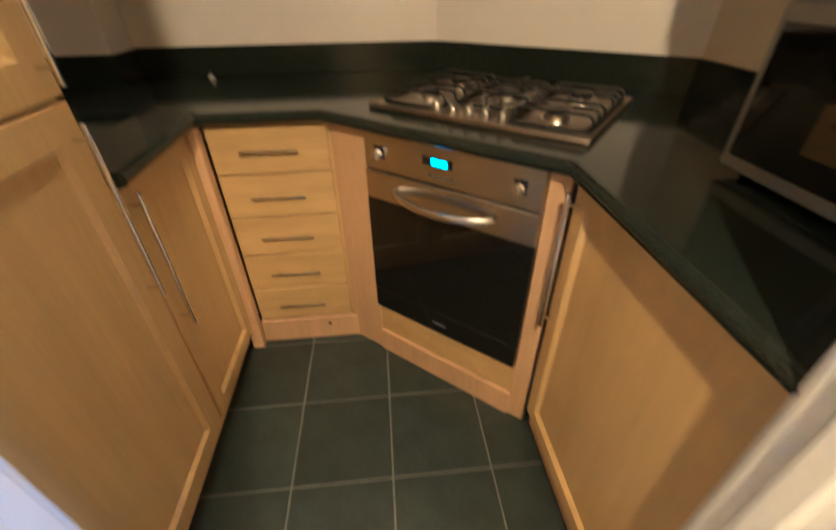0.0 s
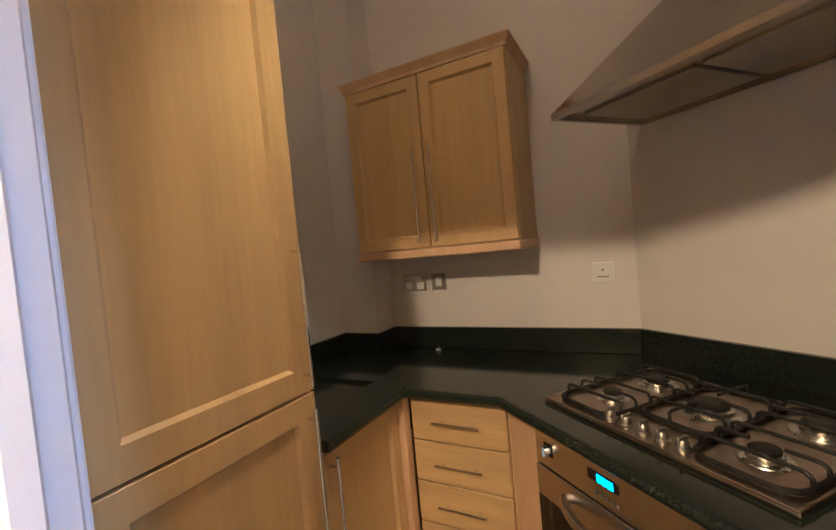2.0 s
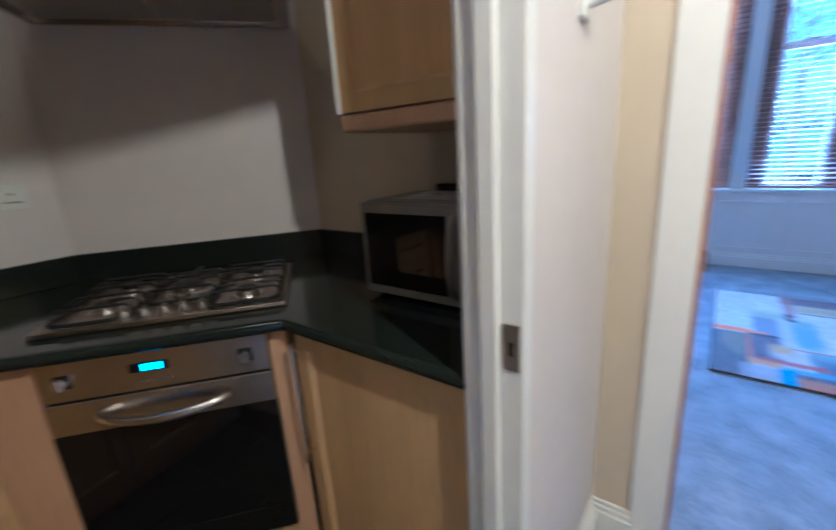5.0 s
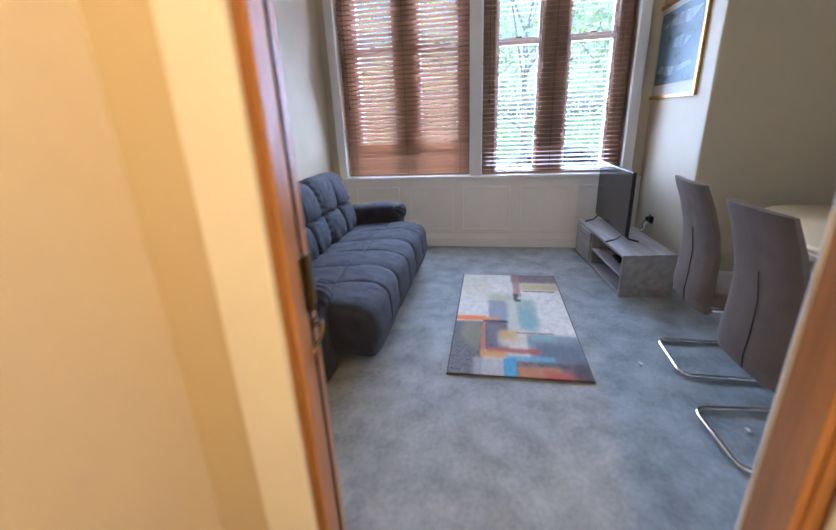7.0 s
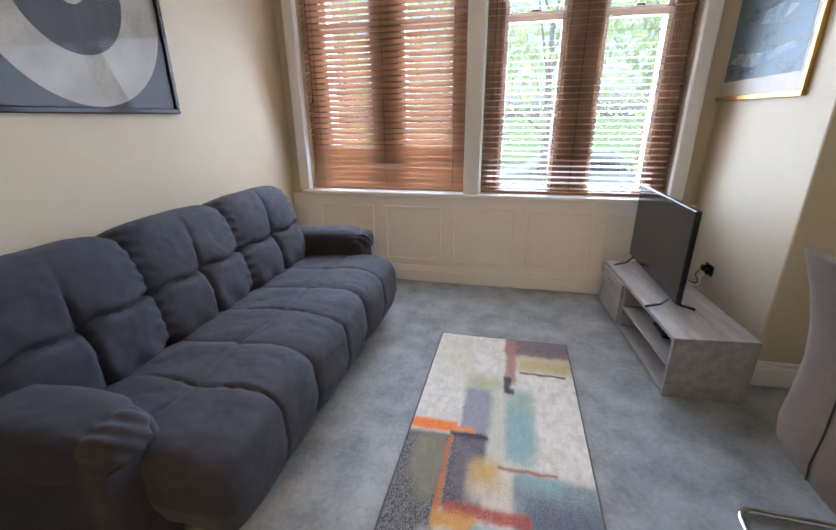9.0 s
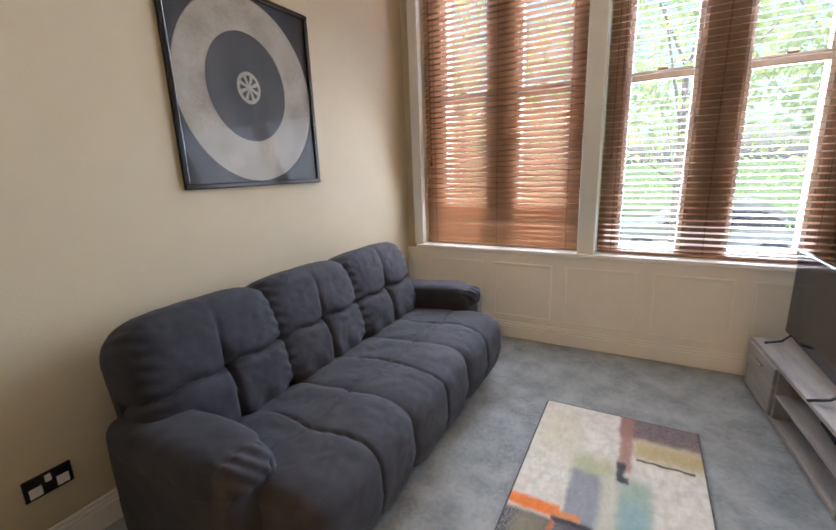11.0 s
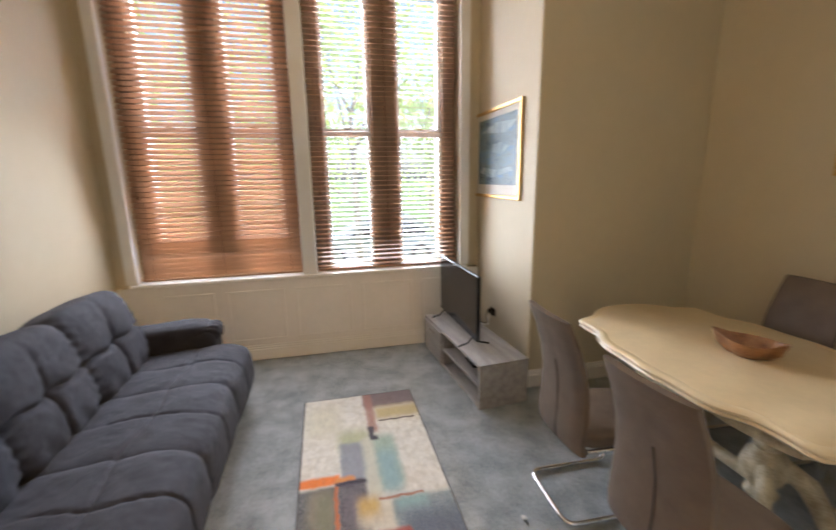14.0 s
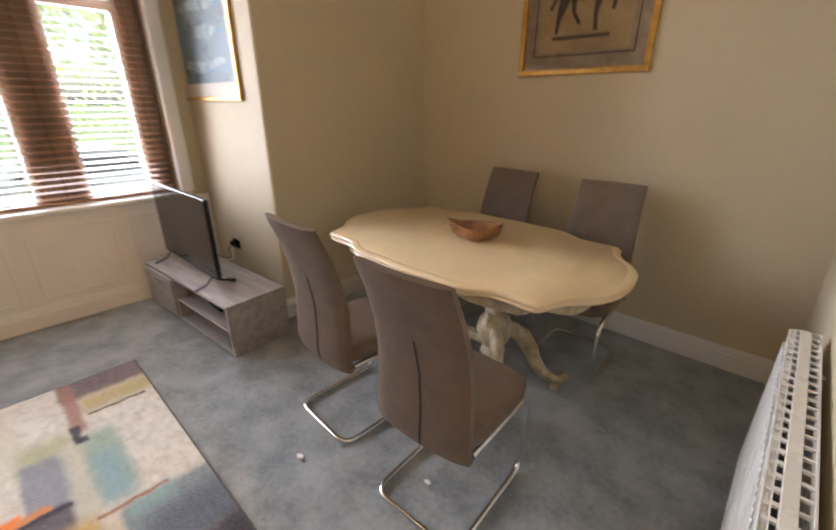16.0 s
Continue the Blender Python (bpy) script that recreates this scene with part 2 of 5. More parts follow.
def prism(bm, pts, z0, z1, bevel=0.0, m=None):
    """An upright prism over a counter-clockwise outline."""
    lo = [bm.verts.new((x, y, z0)) for x, y in pts]
    hi = [bm.verts.new((x, y, z1)) for x, y in pts]
    n = len(pts)
    top = bm.faces.new(hi)
    bm.faces.new(lo[::-1])
    for i in range(n):
        bm.faces.new((lo[i], lo[(i + 1) % n], hi[(i + 1) % n], hi[i]))
    vs = lo + hi
    if bevel > 0:
        es = [e for e in top.edges]
        r = bmesh.ops.bevel(bm, geom=es, offset=bevel, segments=3, affect="EDGES", profile=0.5)
        vs = list({v for f in r["faces"] for v in f.verts} | {v for v in vs if v.is_valid})
    if m is not None:
        for v in vs:
            v.co = m @ v.co
    return vs


def rod(bm, a, b, r, seg=10, r2=None):
    a, b = Vector(a), Vector(b)
    d = b - a
    res = bmesh.ops.create_cone(bm, cap_ends=True, segments=seg, radius1=r, radius2=r if r2 is None else r2, depth=d.length)
    m = Matrix.Translation((a + b) / 2) @ d.to_track_quat("Z", "Y").to_matrix().to_4x4()
    for v in res["verts"]:
        v.co = m @ v.co


def tube(bm, pts, r, seg=10, closed=False):
    """A round tube along a line of points."""
    pts = [Vector(p) for p in pts]
    rings = []
    n = len(pts)
    up = None
    for i, p in enumerate(pts):
        if closed:
            d = (pts[(i + 1) % n] - pts[i - 1]).normalized()
        else:
            d = (pts[min(i + 1, n - 1)] - pts[max(i - 1, 0)]).normalized()
        if up is None:
            up = d.orthogonal().normalized()
        up = (up - d * up.dot(d)).normalized()
        side = d.cross(up)
        rings.append([bm.verts.new(p + (up * math.cos(k * 2 * math.pi / seg) + side * math.sin(k * 2 * math.pi / seg)) * r) for k in range(seg)])
    for i in range(n if closed else n - 1):
        a, b = rings[i], rings[(i + 1) % n]
        off = 0
        if closed and i == n - 1:
            off = min(range(seg), key=lambda o: (a[0].co - b[o].co).length)
        for k in range(seg):
            bm.faces.new((a[k], a[(k + 1) % seg], b[(k + 1 + off) % seg], b[(k + off) % seg]))
    if not closed:
        bm.faces.new(rings[0][::-1])
        bm.faces.new(rings[-1])


def fillet(pts, r, steps=5):
    """Rounds the inner corners of an open line."""
    pts = [Vector(p) for p in pts]
    out = [pts[0]]
    for a, b, c in zip(pts, pts[1:], pts[2:]):
        u, w = (a - b), (c - b)
        k = min(r, u.length * 0.45, w.length * 0.45)
        p, q = b + u.normalized() * k, b + w.normalized() * k
        out += [p.lerp(b, s / steps).lerp(b.lerp(q, s / steps), s / steps) for s in range(steps + 1)]
    return out + [pts[-1]]


def lathe(bm, profile, centre, seg=24, m=None):
    """Turns (radius, z) pairs about an upright axis."""
    cx, cy, cz = centre
    rings = []
    for r, z in profile:
        rings.append([bm.verts.new((cx + max(r, 1e-4) * math.cos(k * 2 * math.pi / seg), cy + max(r, 1e-4) * math.sin(k * 2 * math.pi / seg), cz + z)) for k in range(seg)])
    for a, b in zip(rings, rings[1:]):
        for k in range(seg):
            bm.faces.new((a[k], a[(k + 1) % seg], b[(k + 1) % seg], b[k]))
    bm.faces.new(rings[0][::-1])
    bm.faces.new(rings[-1])
    if m is not None:
        for ring in rings:
            for v in ring:
                v.co = m @ v.co


def made(name, bm, mat, smooth=False):
    if len(bm.faces) > 1:
        bmesh.ops.recalc_face_normals(bm, faces=bm.faces)
    me = bpy.data.meshes.new(name)
    bm.to_mesh(me)
    bm.free()
    me.materials.append(mat)
    if smooth:
        me.shade_smooth()
        me.set_sharp_from_angle(angle=radians(42))
    return new(name, me)


def thing(name, label, category, place=(0, 0, 0), group="", kind=""):
    ob = new(name)
    ob.location = place
    ob.empty_display_size = 0.1
    return tagged(ob, label, category, group, kind)


def part(name, bm, mat, parent, label="", smooth=False):
    """One mesh in world places under a thing or a part."""
    ob = made(name, bm, mat, smooth)
    ob.parent = parent
    ob.matrix_parent_inverse = Matrix.Translation(parent.location).inverted()
    return tagged(ob, label)


def solid(name, bm, mat, label, category, group="", kind="", smooth=False):
    return tagged(made(name, bm, mat, smooth), label, category, group, kind)


def BM():
    return bmesh.new()


def boxed(*args, **kw):
    bm = bmesh.new()
    box(bm, *args, **kw)
    return bm


def pane_sheet(corners):
    """One sheet of glass whose face looks the way its corners turn."""
    bm = bmesh.new()
    bm.faces.new([bm.verts.new(c) for c in corners])
    return bm


def structure(name, bm, mat, label, category="wall", smooth=False):
    return solid(name, bm, mat, label, category, kind="structure", smooth=smooth)

# ---------------------------------------------------------------- structure
KY0, KY1 = 0.158, 0.27          # wall between hall and kitchen
WX0, WX1 = 1.70, 1.84           # wall between hall/kitchen and lounge
NORTH, SOUTH, EAST, NIB = 1.39, -3.36, 5.66, -1.90
TOPK, TOPL = 3.00, 3.62
KF = -0.10                      # kitchen floor, a shallow step below the hall

bm = BM()
box(bm, WX1 - 0.07, 5.9, -3.6, 1.6, -0.12, -0.012)
structure("floor_lounge", bm, CARPET, "blue-grey short pile carpet with trodden shading", "carpet")
bm = BM()
nx, ny = 150, 170
grid = [[bm.verts.new((WX1 - 0.07 + (5.75 - WX1 + 0.07) * i / nx, -3.4 + 4.82 * j / ny,
        -0.003 + 0.004 * noise.noise((i * 0.35, j * 0.35, 0.0)) + 0.003 * noise.noise((i * 1.9, j * 1.9, 3.0)))) for j in range(ny + 1)] for i in range(nx + 1)]
for i in range(nx):
    for j in range(ny):
        bm.faces.new((grid[i][j], grid[i + 1][j], grid[i + 1][j + 1], grid[i][j + 1]))
structure("carpet", bm, CARPET, "blue-grey short pile carpet with trodden shading", "carpet", smooth=True)
structure("floor_hall", boxed(-2.5, WX1 - 0.07, -3.0, KY1 - 0.021, -0.25, -0.002), CARPET, "blue-grey carpet of the hall", "carpet")
floor_kitchen = structure("floor_kitchen", boxed(-0.7, WX1 - 0.07, KY1 - 0.02, 2.3, KF - 0.12, KF - 0.006), GROUT, "kitchen floor laid with dark slate tiles", "floor")

# kitchen walls
bm = BM(); box(bm, -0.75, 1.0, 2.055, 2.2, -0.25, TOPK); box(bm, -0.6, -0.36, 1.875, 2.056, -0.25, TOPK)
structure("wall_kitchen_north", bm, KITCHEN_PAINT, "off-white painted kitchen wall with a boxed-in corner")
bm = BM(); prism(bm, [(0.90, 2.06), (1.71, 1.424), (1.80, 1.53), (1.80, 2.2), (0.90, 2.2)], -0.25, TOPK)
structure("wall_kitchen_corner", bm, KITCHEN_PAINT, "off-white painted wall across the kitchen corner")
structure("wall_kitchen_west", boxed(-0.75, -0.585, KY0, 2.2, -0.25, TOPK), KITCHEN_PAINT, "off-white painted kitchen wall")
bm = BM()
box(bm, -0.75, 0.255, KY0, KY1, -0.25, TOPK); box(bm, 1.075, WX0, KY0, KY1, -0.25, TOPK); box(bm, 0.255, 1.075, KY0, KY1, 2.075, TOPK)
structure("wall_kitchen_south", bm, KITCHEN_PAINT, "painted wall with the kitchen doorway")
bm = BM()
box(bm, WX0, WX1, -0.03, 2.2, -0.1, TOPL + 0.1); box(bm, WX0, WX1, -3.6, -0.90, -0.1, TOPL + 0.1); box(bm, WX0, WX1, -0.90, -0.03, 2.06, TOPL + 0.1)
structure("wall_lounge_west", bm, CREAM_PAINT, "cream painted wall with the lounge doorway")
bm = BM()
box(bm, -2.6, -2.5, -3.1, KY0, -0.25, TOPK); box(bm, -2.6, WX0, -3.1, -3.0, -0.25, TOPK); box(bm, -2.6, -0.75, KY0, KY1, -0.25, TOPK)
structure("wall_hall", bm, CREAM_PAINT, "cream painted hall walls")
structure("ceiling_hall", boxed(-2.6, WX0, -3.1, 2.2, TOPK, TOPK + 0.1), CEILING_PAINT, "white painted ceiling", "ceiling")
# lounge walls
structure("wall_lounge_north", boxed(WX1, EAST + 0.45, NORTH, NORTH + 0.15, -0.1, TOPL + 0.1), CREAM_PAINT, "cream painted lounge wall")
structure("wall_lounge_south", boxed(WX1, 4.75, SOUTH - 0.15, SOUTH, -0.1, TOPL + 0.1), CREAM_PAINT, "cream painted wall of the dining recess")
bm = BM(); box(bm, 4.55, EAST + 0.45, SOUTH - 0.15, NIB, -0.1, TOPL + 0.1, bevel=0.012, seg=2)
structure("wall_nib", bm, CREAM_PAINT, "cream painted wall corner beside the window")
structure("ceiling_lounge", boxed(WX1 - 0.1, EAST + 0.5, -3.6, 1.6, TOPL, TOPL + 0.1), CEILING_PAINT, "white painted ceiling", "ceiling")
# window wall: panelled apron, jambs, stone mullions and head
WL, WR, SILL, HEAD = 1.225, -1.715, 0.80, 3.36
bm = BM()
box(bm, EAST + 0.02, EAST + 0.45, WR - 0.2, WL + 0.2, -0.1, SILL - 0.036)
box(bm, EAST + 0.04, EAST + 0.45, WL, NORTH, SILL - 0.03, TOPL); box(bm, EAST + 0.04, EAST + 0.45, NIB, WR, SILL - 0.03, TOPL)
box(bm, EAST + 0.04, EAST + 0.45, WR, WL, HEAD, TOPL)
wall_window = structure("wall_window", bm, CREAM_PAINT, "cream painted window wall with a low panelled apron")
structure("apron", boxed(EAST, EAST + 0.018, NIB + 0.002, NORTH - 0.002, -0.05, SILL - 0.037), WHITE_SATIN, "off-white painted panelled apron under the window", "panelling")
bm = BM(); box(bm, EAST - 0.035, EAST + 0.20, WR - 0.05, WL + 0.05, SILL - 0.035, SILL, bevel=0.008, seg=2)
structure("window_sill", bm, WHITE_GLOSS, "white painted window sill", "sill")
bm = BM()
for y0, y1 in ((0.62, 1.13), (0.02, 0.52), (-0.60, -0.08), (-1.20, -0.70), (-1.72, -1.30)):
    for a, b, c, d in ((y0, y1, 0.66, 0.68), (y0, y1, 0.19, 0.21), (y0, y0 + 0.02, 0.21, 0.66), (y1 - 0.02, y1, 0.21, 0.66)):
        box(bm, EAST - 0.008, EAST, a, b, c, d, bevel=0.003)
structure("trim_apron", bm, WHITE_SATIN, "raised white panel mouldings under the window", "moulding")
bm = BM()
for y0, y1 in ((WL - 0.02, WL + 0.075), (WR - 0.075, WR + 0.02)):
    box(bm, EAST - 0.02, EAST + 0.05, y0, y1, SILL, HEAD + 0.09, bevel=0.01, seg=2)
box(bm, EAST - 0.02, EAST + 0.16, -0.293, -0.164, SILL, HEAD, bevel=0.01, seg=2)
box(bm, EAST - 0.02, EAST + 0.05, WR - 0.075, WL + 0.075, HEAD, HEAD + 0.09, bevel=0.01, seg=2)
structure("trim_window", bm, WHITE_GLOSS, "cream painted window casing and centre post", "casing")


def baseboard(name, runs):
    """Runs of (x0, y0, x1, y1, nx, ny): a moulded board standing off a wall along the normal."""
    bm = BM()
    for x0, y0, x1, y1, nx, ny in runs:
        for t, z0, z1 in ((0.022, 0, 0.105), (0.016, 0.105, 0.125), (0.010, 0.125, 0.145)):
            box(bm, min(x0, x1, x0 + nx * t, x1 + nx * t), max(x0, x1, x0 + nx * t, x1 + nx * t), min(y0, y1, y0 + ny * t, y1 + ny * t), max(y0, y1, y0 + ny * t, y1 + ny * t), z0, z1, bevel=0.003)
    structure(name, bm, WHITE_GLOSS, "white painted moulded baseboard", "baseboard")


baseboard("baseboard_lounge", [(WX1, NORTH, EAST - 0.022, NORTH, 0, -1), (EAST, NIB, EAST, NORTH, -1, 0), (4.55, NIB, EAST - 0.022, NIB, 0, 1), (4.55, SOUTH + 0.022, 4.55, NIB + 0.022, -1, 0),
                              (WX1 + 0.022, SOUTH, 4.55, SOUTH, 0, 1), (WX1, SOUTH, WX1, -0.98, 1, 0), (WX1, 0.02, WX1, NORTH - 0.022, 1, 0)])
baseboard("baseboard_hall", [(1.16, KY0, WX0 - 0.022, KY0, 0, -1), (WX0, 0.03, WX0, KY0, -1, 0)])

# kitchen door frame: linings, stops, casing, strike plate
door_1 = thing("door_1", "white painted kitchen door frame without a door leaf", "door frame", (0.65, KY0, 0), kind="structure")
bm = BM(); box(bm, 1.04, 1.076, KY0 - 0.004, KY1 + 0.004, 0, 2.04, bevel=0.004); part("lining", bm, WHITE_GLOSS, door_1)
bm = BM(); box(bm, 0.254, 0.29, KY0 - 0.004, KY1 + 0.004, 0, 2.04, bevel=0.004); part("lining", bm, WHITE_GLOSS, door_1)
bm = BM(); box(bm, 0.254, 1.076, KY0 - 0.004, KY1 + 0.004, 2.04, 2.076, bevel=0.004); part("lining", bm, WHITE_GLOSS, door_1)
for x0, x1 in ((1.025, 1.041), (0.289, 0.305)):
    bm = BM(); box(bm, x0, x1, KY0 + 0.042, KY0 + 0.078, 0, 2.03, bevel=0.004); part("door_stop", bm, WHITE_GLOSS, door_1)
for x0, x1 in ((1.05, 1.115), (0.215, 0.28)):
    bm = BM(); box(bm, x0, x1, KY1 + 0.002, KY1 + 0.016, 0, 2.09, bevel=0.005, seg=2); part("casing", bm, WHITE_GLOSS, door_1)
bm = BM(); box(bm, 1.036, 1.041, KY0 + 0.004, KY0 + 0.036, 0.970, 1.060, bevel=0.001); s = part("strike_plate", bm, STEEL_DULL, door_1, "worn steel strike plate")
# the plate is uncut; a near-black block paints the shade of its hole
part("strike_hole_shade", boxed(1.034, 1.037, KY0 + 0.015, KY0 + 0.025, 1.0, 1.026), GAP_SHADE_AND_SEAL, s)

# lounge door frame and its open leaf
door_2 = thing("door_2", "white painted lounge door frame with an open varnished pine leaf", "door", (1.77, -0.48, 0), kind="structure")
for y0, y1 in ((-0.06, -0.03), (-0.90, -0.87)):
    bm = BM(); box(bm, WX0 + 0.004, WX1 - 0.02, y0, y1, 0, 2.03, bevel=0.003); part("lining", bm, PINE, door_2)
    s0, s1 = (y0 - 0.014, y0) if y0 > -0.5 else (y1, y1 + 0.014)
    bm = BM(); box(bm, WX0 + 0.012, WX1 - 0.088, s0, s1, 0, 2.03, bevel=0.003); part("door_stop", bm, PINE, door_2)
bm = BM(); box(bm, WX0 - 0.003, WX1 + 0.003, -0.90, -0.03, 2.03, 2.06, bevel=0.003); part("lining", bm, PINE, door_2)
for xa, xb in ((WX0 - 0.018, WX0 - 0.002), (WX1 + 0.002, WX1 + 0.018)):
    for y0, y1 in ((-0.062, 0.040) if xa < WX0 else (-0.03, 0.05), (-0.985, -0.885)):
        bm = BM(); box(bm, xa, xb, y0, y1, 0, 2.12, bevel=0.006, seg=2); part("casing", bm, WHITE_GLOSS, door_2)
    bm = BM(); box(bm, xa, xb, -0.885, -0.062 if xa < WX0 else -0.03, 2.045, 2.12, bevel=0.006, seg=2); part("casing", bm, WHITE_GLOSS, door_2)
HINGE = pose(1.836, -0.030, 0, 0, 0, 154)      # the leaf swings about this line; closed it runs along -y
leaf_m = HINGE @ pose(0, 0, 0, 0, 0, -90)
bm = BM()
box(bm, 0.006, 0.10, -0.022, 0.022, 0.012, 2.01, bevel=0.003, m=leaf_m); box(bm, 0.66, 0.766, -0.022, 0.022, 0.012, 2.01, bevel=0.003, m=leaf_m)
for z0, z1 in ((0.012, 0.20), (0.86, 1.02), (1.88, 2.01)):
    box(bm, 0.10, 0.66, -0.022, 0.022, z0, z1, bevel=0.003, m=leaf_m)
box(bm, 0.10, 0.66, -0.009, 0.009, 0.2, 1.9, m=leaf_m)
leaf = part("door_leaf", bm, PINE, door_2, "varnished pine panelled leaf")
bm = BM(); box(bm, 0.0035, 0.0065, -0.006, 0.004, 0.012, 2.01, m=leaf_m); part("seal_strip", bm, GAP_SHADE_AND_SEAL, leaf, "dark fire seal strip")
bm = BM(); rod(bm, leaf_m @ Vector((0.70, -0.022, 1.0)), leaf_m @ Vector((0.70, -0.075, 1.0)), 0.009); rod(bm, leaf_m @ Vector((0.71, -0.07, 1.0)), leaf_m @ Vector((0.60, -0.07, 1.0)), 0.009)
part("door_handle", bm, BRASS, leaf, "brushed lever handle", smooth=True)
for z in (0.25, 1.12, 1.80):
    bm = BM()
    box(bm, 1.758, 1.784, -0.0628, -0.0595, z - 0.052, z + 0.052, bevel=0.001)
    box(bm, 1.797, 1.822, -0.0628, -0.0595, z - 0.052, z + 0.052, bevel=0.001)
    for k in range(5):
        rod(bm, (1.7905, -0.066, z - 0.052 + k * 0.021), (1.7905, -0.066, z - 0.032 + k * 0.021), 0.0065, 10)
    for x in (1.766, 1.814):
        for dz in (-0.036, 0.0, 0.036):
            rod(bm, (x, -0.0628, z + dz), (x, -0.0636, z + dz), 0.004, 8)
    part("hinge", bm, BRASS, door_2, "worn brass butt hinge")

# no real gap here: a near-black strip on the lining paints its shade
bm = BM(); box(bm, 1.7865, 1.7955, -0.0612, -0.0590, 0, 2.03); part("gap_shade_strip", bm, GAP_SHADE_AND_SEAL, door_2, "near-black strip painted as the shade of a gap beside the hinge")
bm = BM(); tube(bm, fillet([(1.806, -0.060, 1.035), (1.806, -0.076, 1.035), (1.790, -0.080, 1.020), (1.752, -0.080, 1.008), (1.748, -0.080, 0.992)], 0.008, 4), 0.004, 8); rod(bm, (1.806, -0.0595, 1.035), (1.806, -0.064, 1.035), 0.011, 12)
part("cabin_hook", bm, BRASS, door_2, "small dark metal hook", smooth=True)

# sash windows in stone surrounds, two lights to each bay
for k, (ya, yb) in enumerate(((WL - 0.02, -0.164), (-0.293, WR + 0.02))):
    lo, hi = min(ya, yb), max(ya, yb)
    mid = (lo + hi) / 2
    win = thing("window_%d" % (k + 1), "white sash window with stone mullion behind a blind", "window", (EAST + 0.3, mid, SILL), kind="structure")
    bm = BM(); box(bm, EAST + 0.16, EAST + 0.46, mid - 0.13, mid + 0.13, SILL - 0.05, HEAD, bevel=0.02); part("mullion", bm, STONE, win, "brown sandstone mullion")
    for a, b in ((lo, lo + 0.13), (hi - 0.13, hi)):
        bm = BM(); box(bm, EAST + 0.17, EAST + 0.44, a, b, SILL - 0.05, HEAD, bevel=0.01); part("jamb", bm, STONE, win, "brown sandstone jamb")
    for a, b in ((lo + 0.13, mid - 0.13), (mid + 0.13, hi - 0.13)):
        for z0, z1, x in ((SILL, 2.10, EAST + 0.20), (2.08, HEAD, EAST + 0.245)):
            bm = BM()
            for u0, u1, v0, v1 in ((a, a + 0.03, z0, z1), (b - 0.03, b, z0, z1), (a + 0.03, b - 0.03, z0, z0 + 0.05), (a + 0.03, b - 0.03, z1 - 0.045, z1)):
                box(bm, x, x + 0.04, u0, u1, v0, v1, bevel=0.004)
            fr = part("sash", bm, WHITE_GLOSS, win)
            g = part("pane", pane_sheet([(x + 0.02, b - 0.025, z0 + 0.045), (x + 0.02, b - 0.025, z1 - 0.04), (x + 0.02, a + 0.025, z1 - 0.04), (x + 0.02, a + 0.025, z0 + 0.045)]), PANE, fr)
            g.visible_shadow = False
        bm = BM(); rod(bm, (EAST + 0.19, (a + b) / 2 - 0.03, 2.125), (EAST + 0.19, (a + b) / 2 + 0.03, 2.125), 0.008); part("sash_catch", bm, BRASS, win, "small brass sash catch")


# ---------------------------------------------------------------- blinds
def blind(label, lo, hi, tilt, group):
    x, pitch, zb = EAST + 0.105, 0.0445, SILL + 0.045
    th = thing("venetian_blind", label, "blind", (x, (lo + hi) / 2, SILL), group)
    part("headrail", boxed(x - 0.03, x + 0.03, lo, hi, HEAD - 0.06, HEAD - 0.005, bevel=0.004), SLAT_WOOD, th)
    part("bottom_rail", boxed(x - 0.027, x + 0.027, lo, hi, SILL + 0.004, SILL + 0.024, bevel=0.004), SLAT_WOOD, th)
    bm = BM(); box(bm, -0.025, 0.025, lo, hi, -0.0014, 0.0014)
    me = None
    count = int((HEAD - 0.075 - zb) / pitch) + 1
    for i in range(count):
        if me is None:
            s = part("slat", bm, SLAT_WOOD, th)
            me = s.data
        else:
            s = new("slat", me)
            s.parent = th
            s.matrix_parent_inverse = Matrix.Translation(th.location).inverted()
        t = tilt + random.uniform(-1.2, 1.2) - (20 if tilt < -30 and i < 7 else 0)
        s.matrix_basis = pose(x + random.uniform(-0.001, 0.001), 0, zb + i * pitch, 0, t, 0)
    w = hi - lo
    for f in (0.07, 0.5, 0.93):
        y = lo + w * f
        bm = BM(); rod(bm, (x - 0.026, y, SILL + 0.02), (x - 0.026, y, HEAD - 0.05), 0.0016, 6); rod(bm, (x + 0.026, y, SILL + 0.02), (x + 0.026, y, HEAD - 0.05), 0.0016, 6)
        part("ladder_cord", bm, CORD, th)
    bm = BM(); rod(bm, (x - 0.04, hi - 0.06, 1.55), (x - 0.035, hi - 0.06, HEAD - 0.05), 0.0025, 6); lathe(bm, [(0.003, 0.03), (0.009, 0.02), (0.011, 0), (0.003, -0.015)], (x - 0.04, hi - 0.06, 1.53), 8)
    part("pull_cord", bm, CORD, th)
    return th


blind("red-brown wooden venetian blind, slats half closed", -0.155, WL - 0.025, -48, "window blinds")
blind("red-brown wooden venetian blind, slats open", WR + 0.025, -0.302, -9, "window blinds")

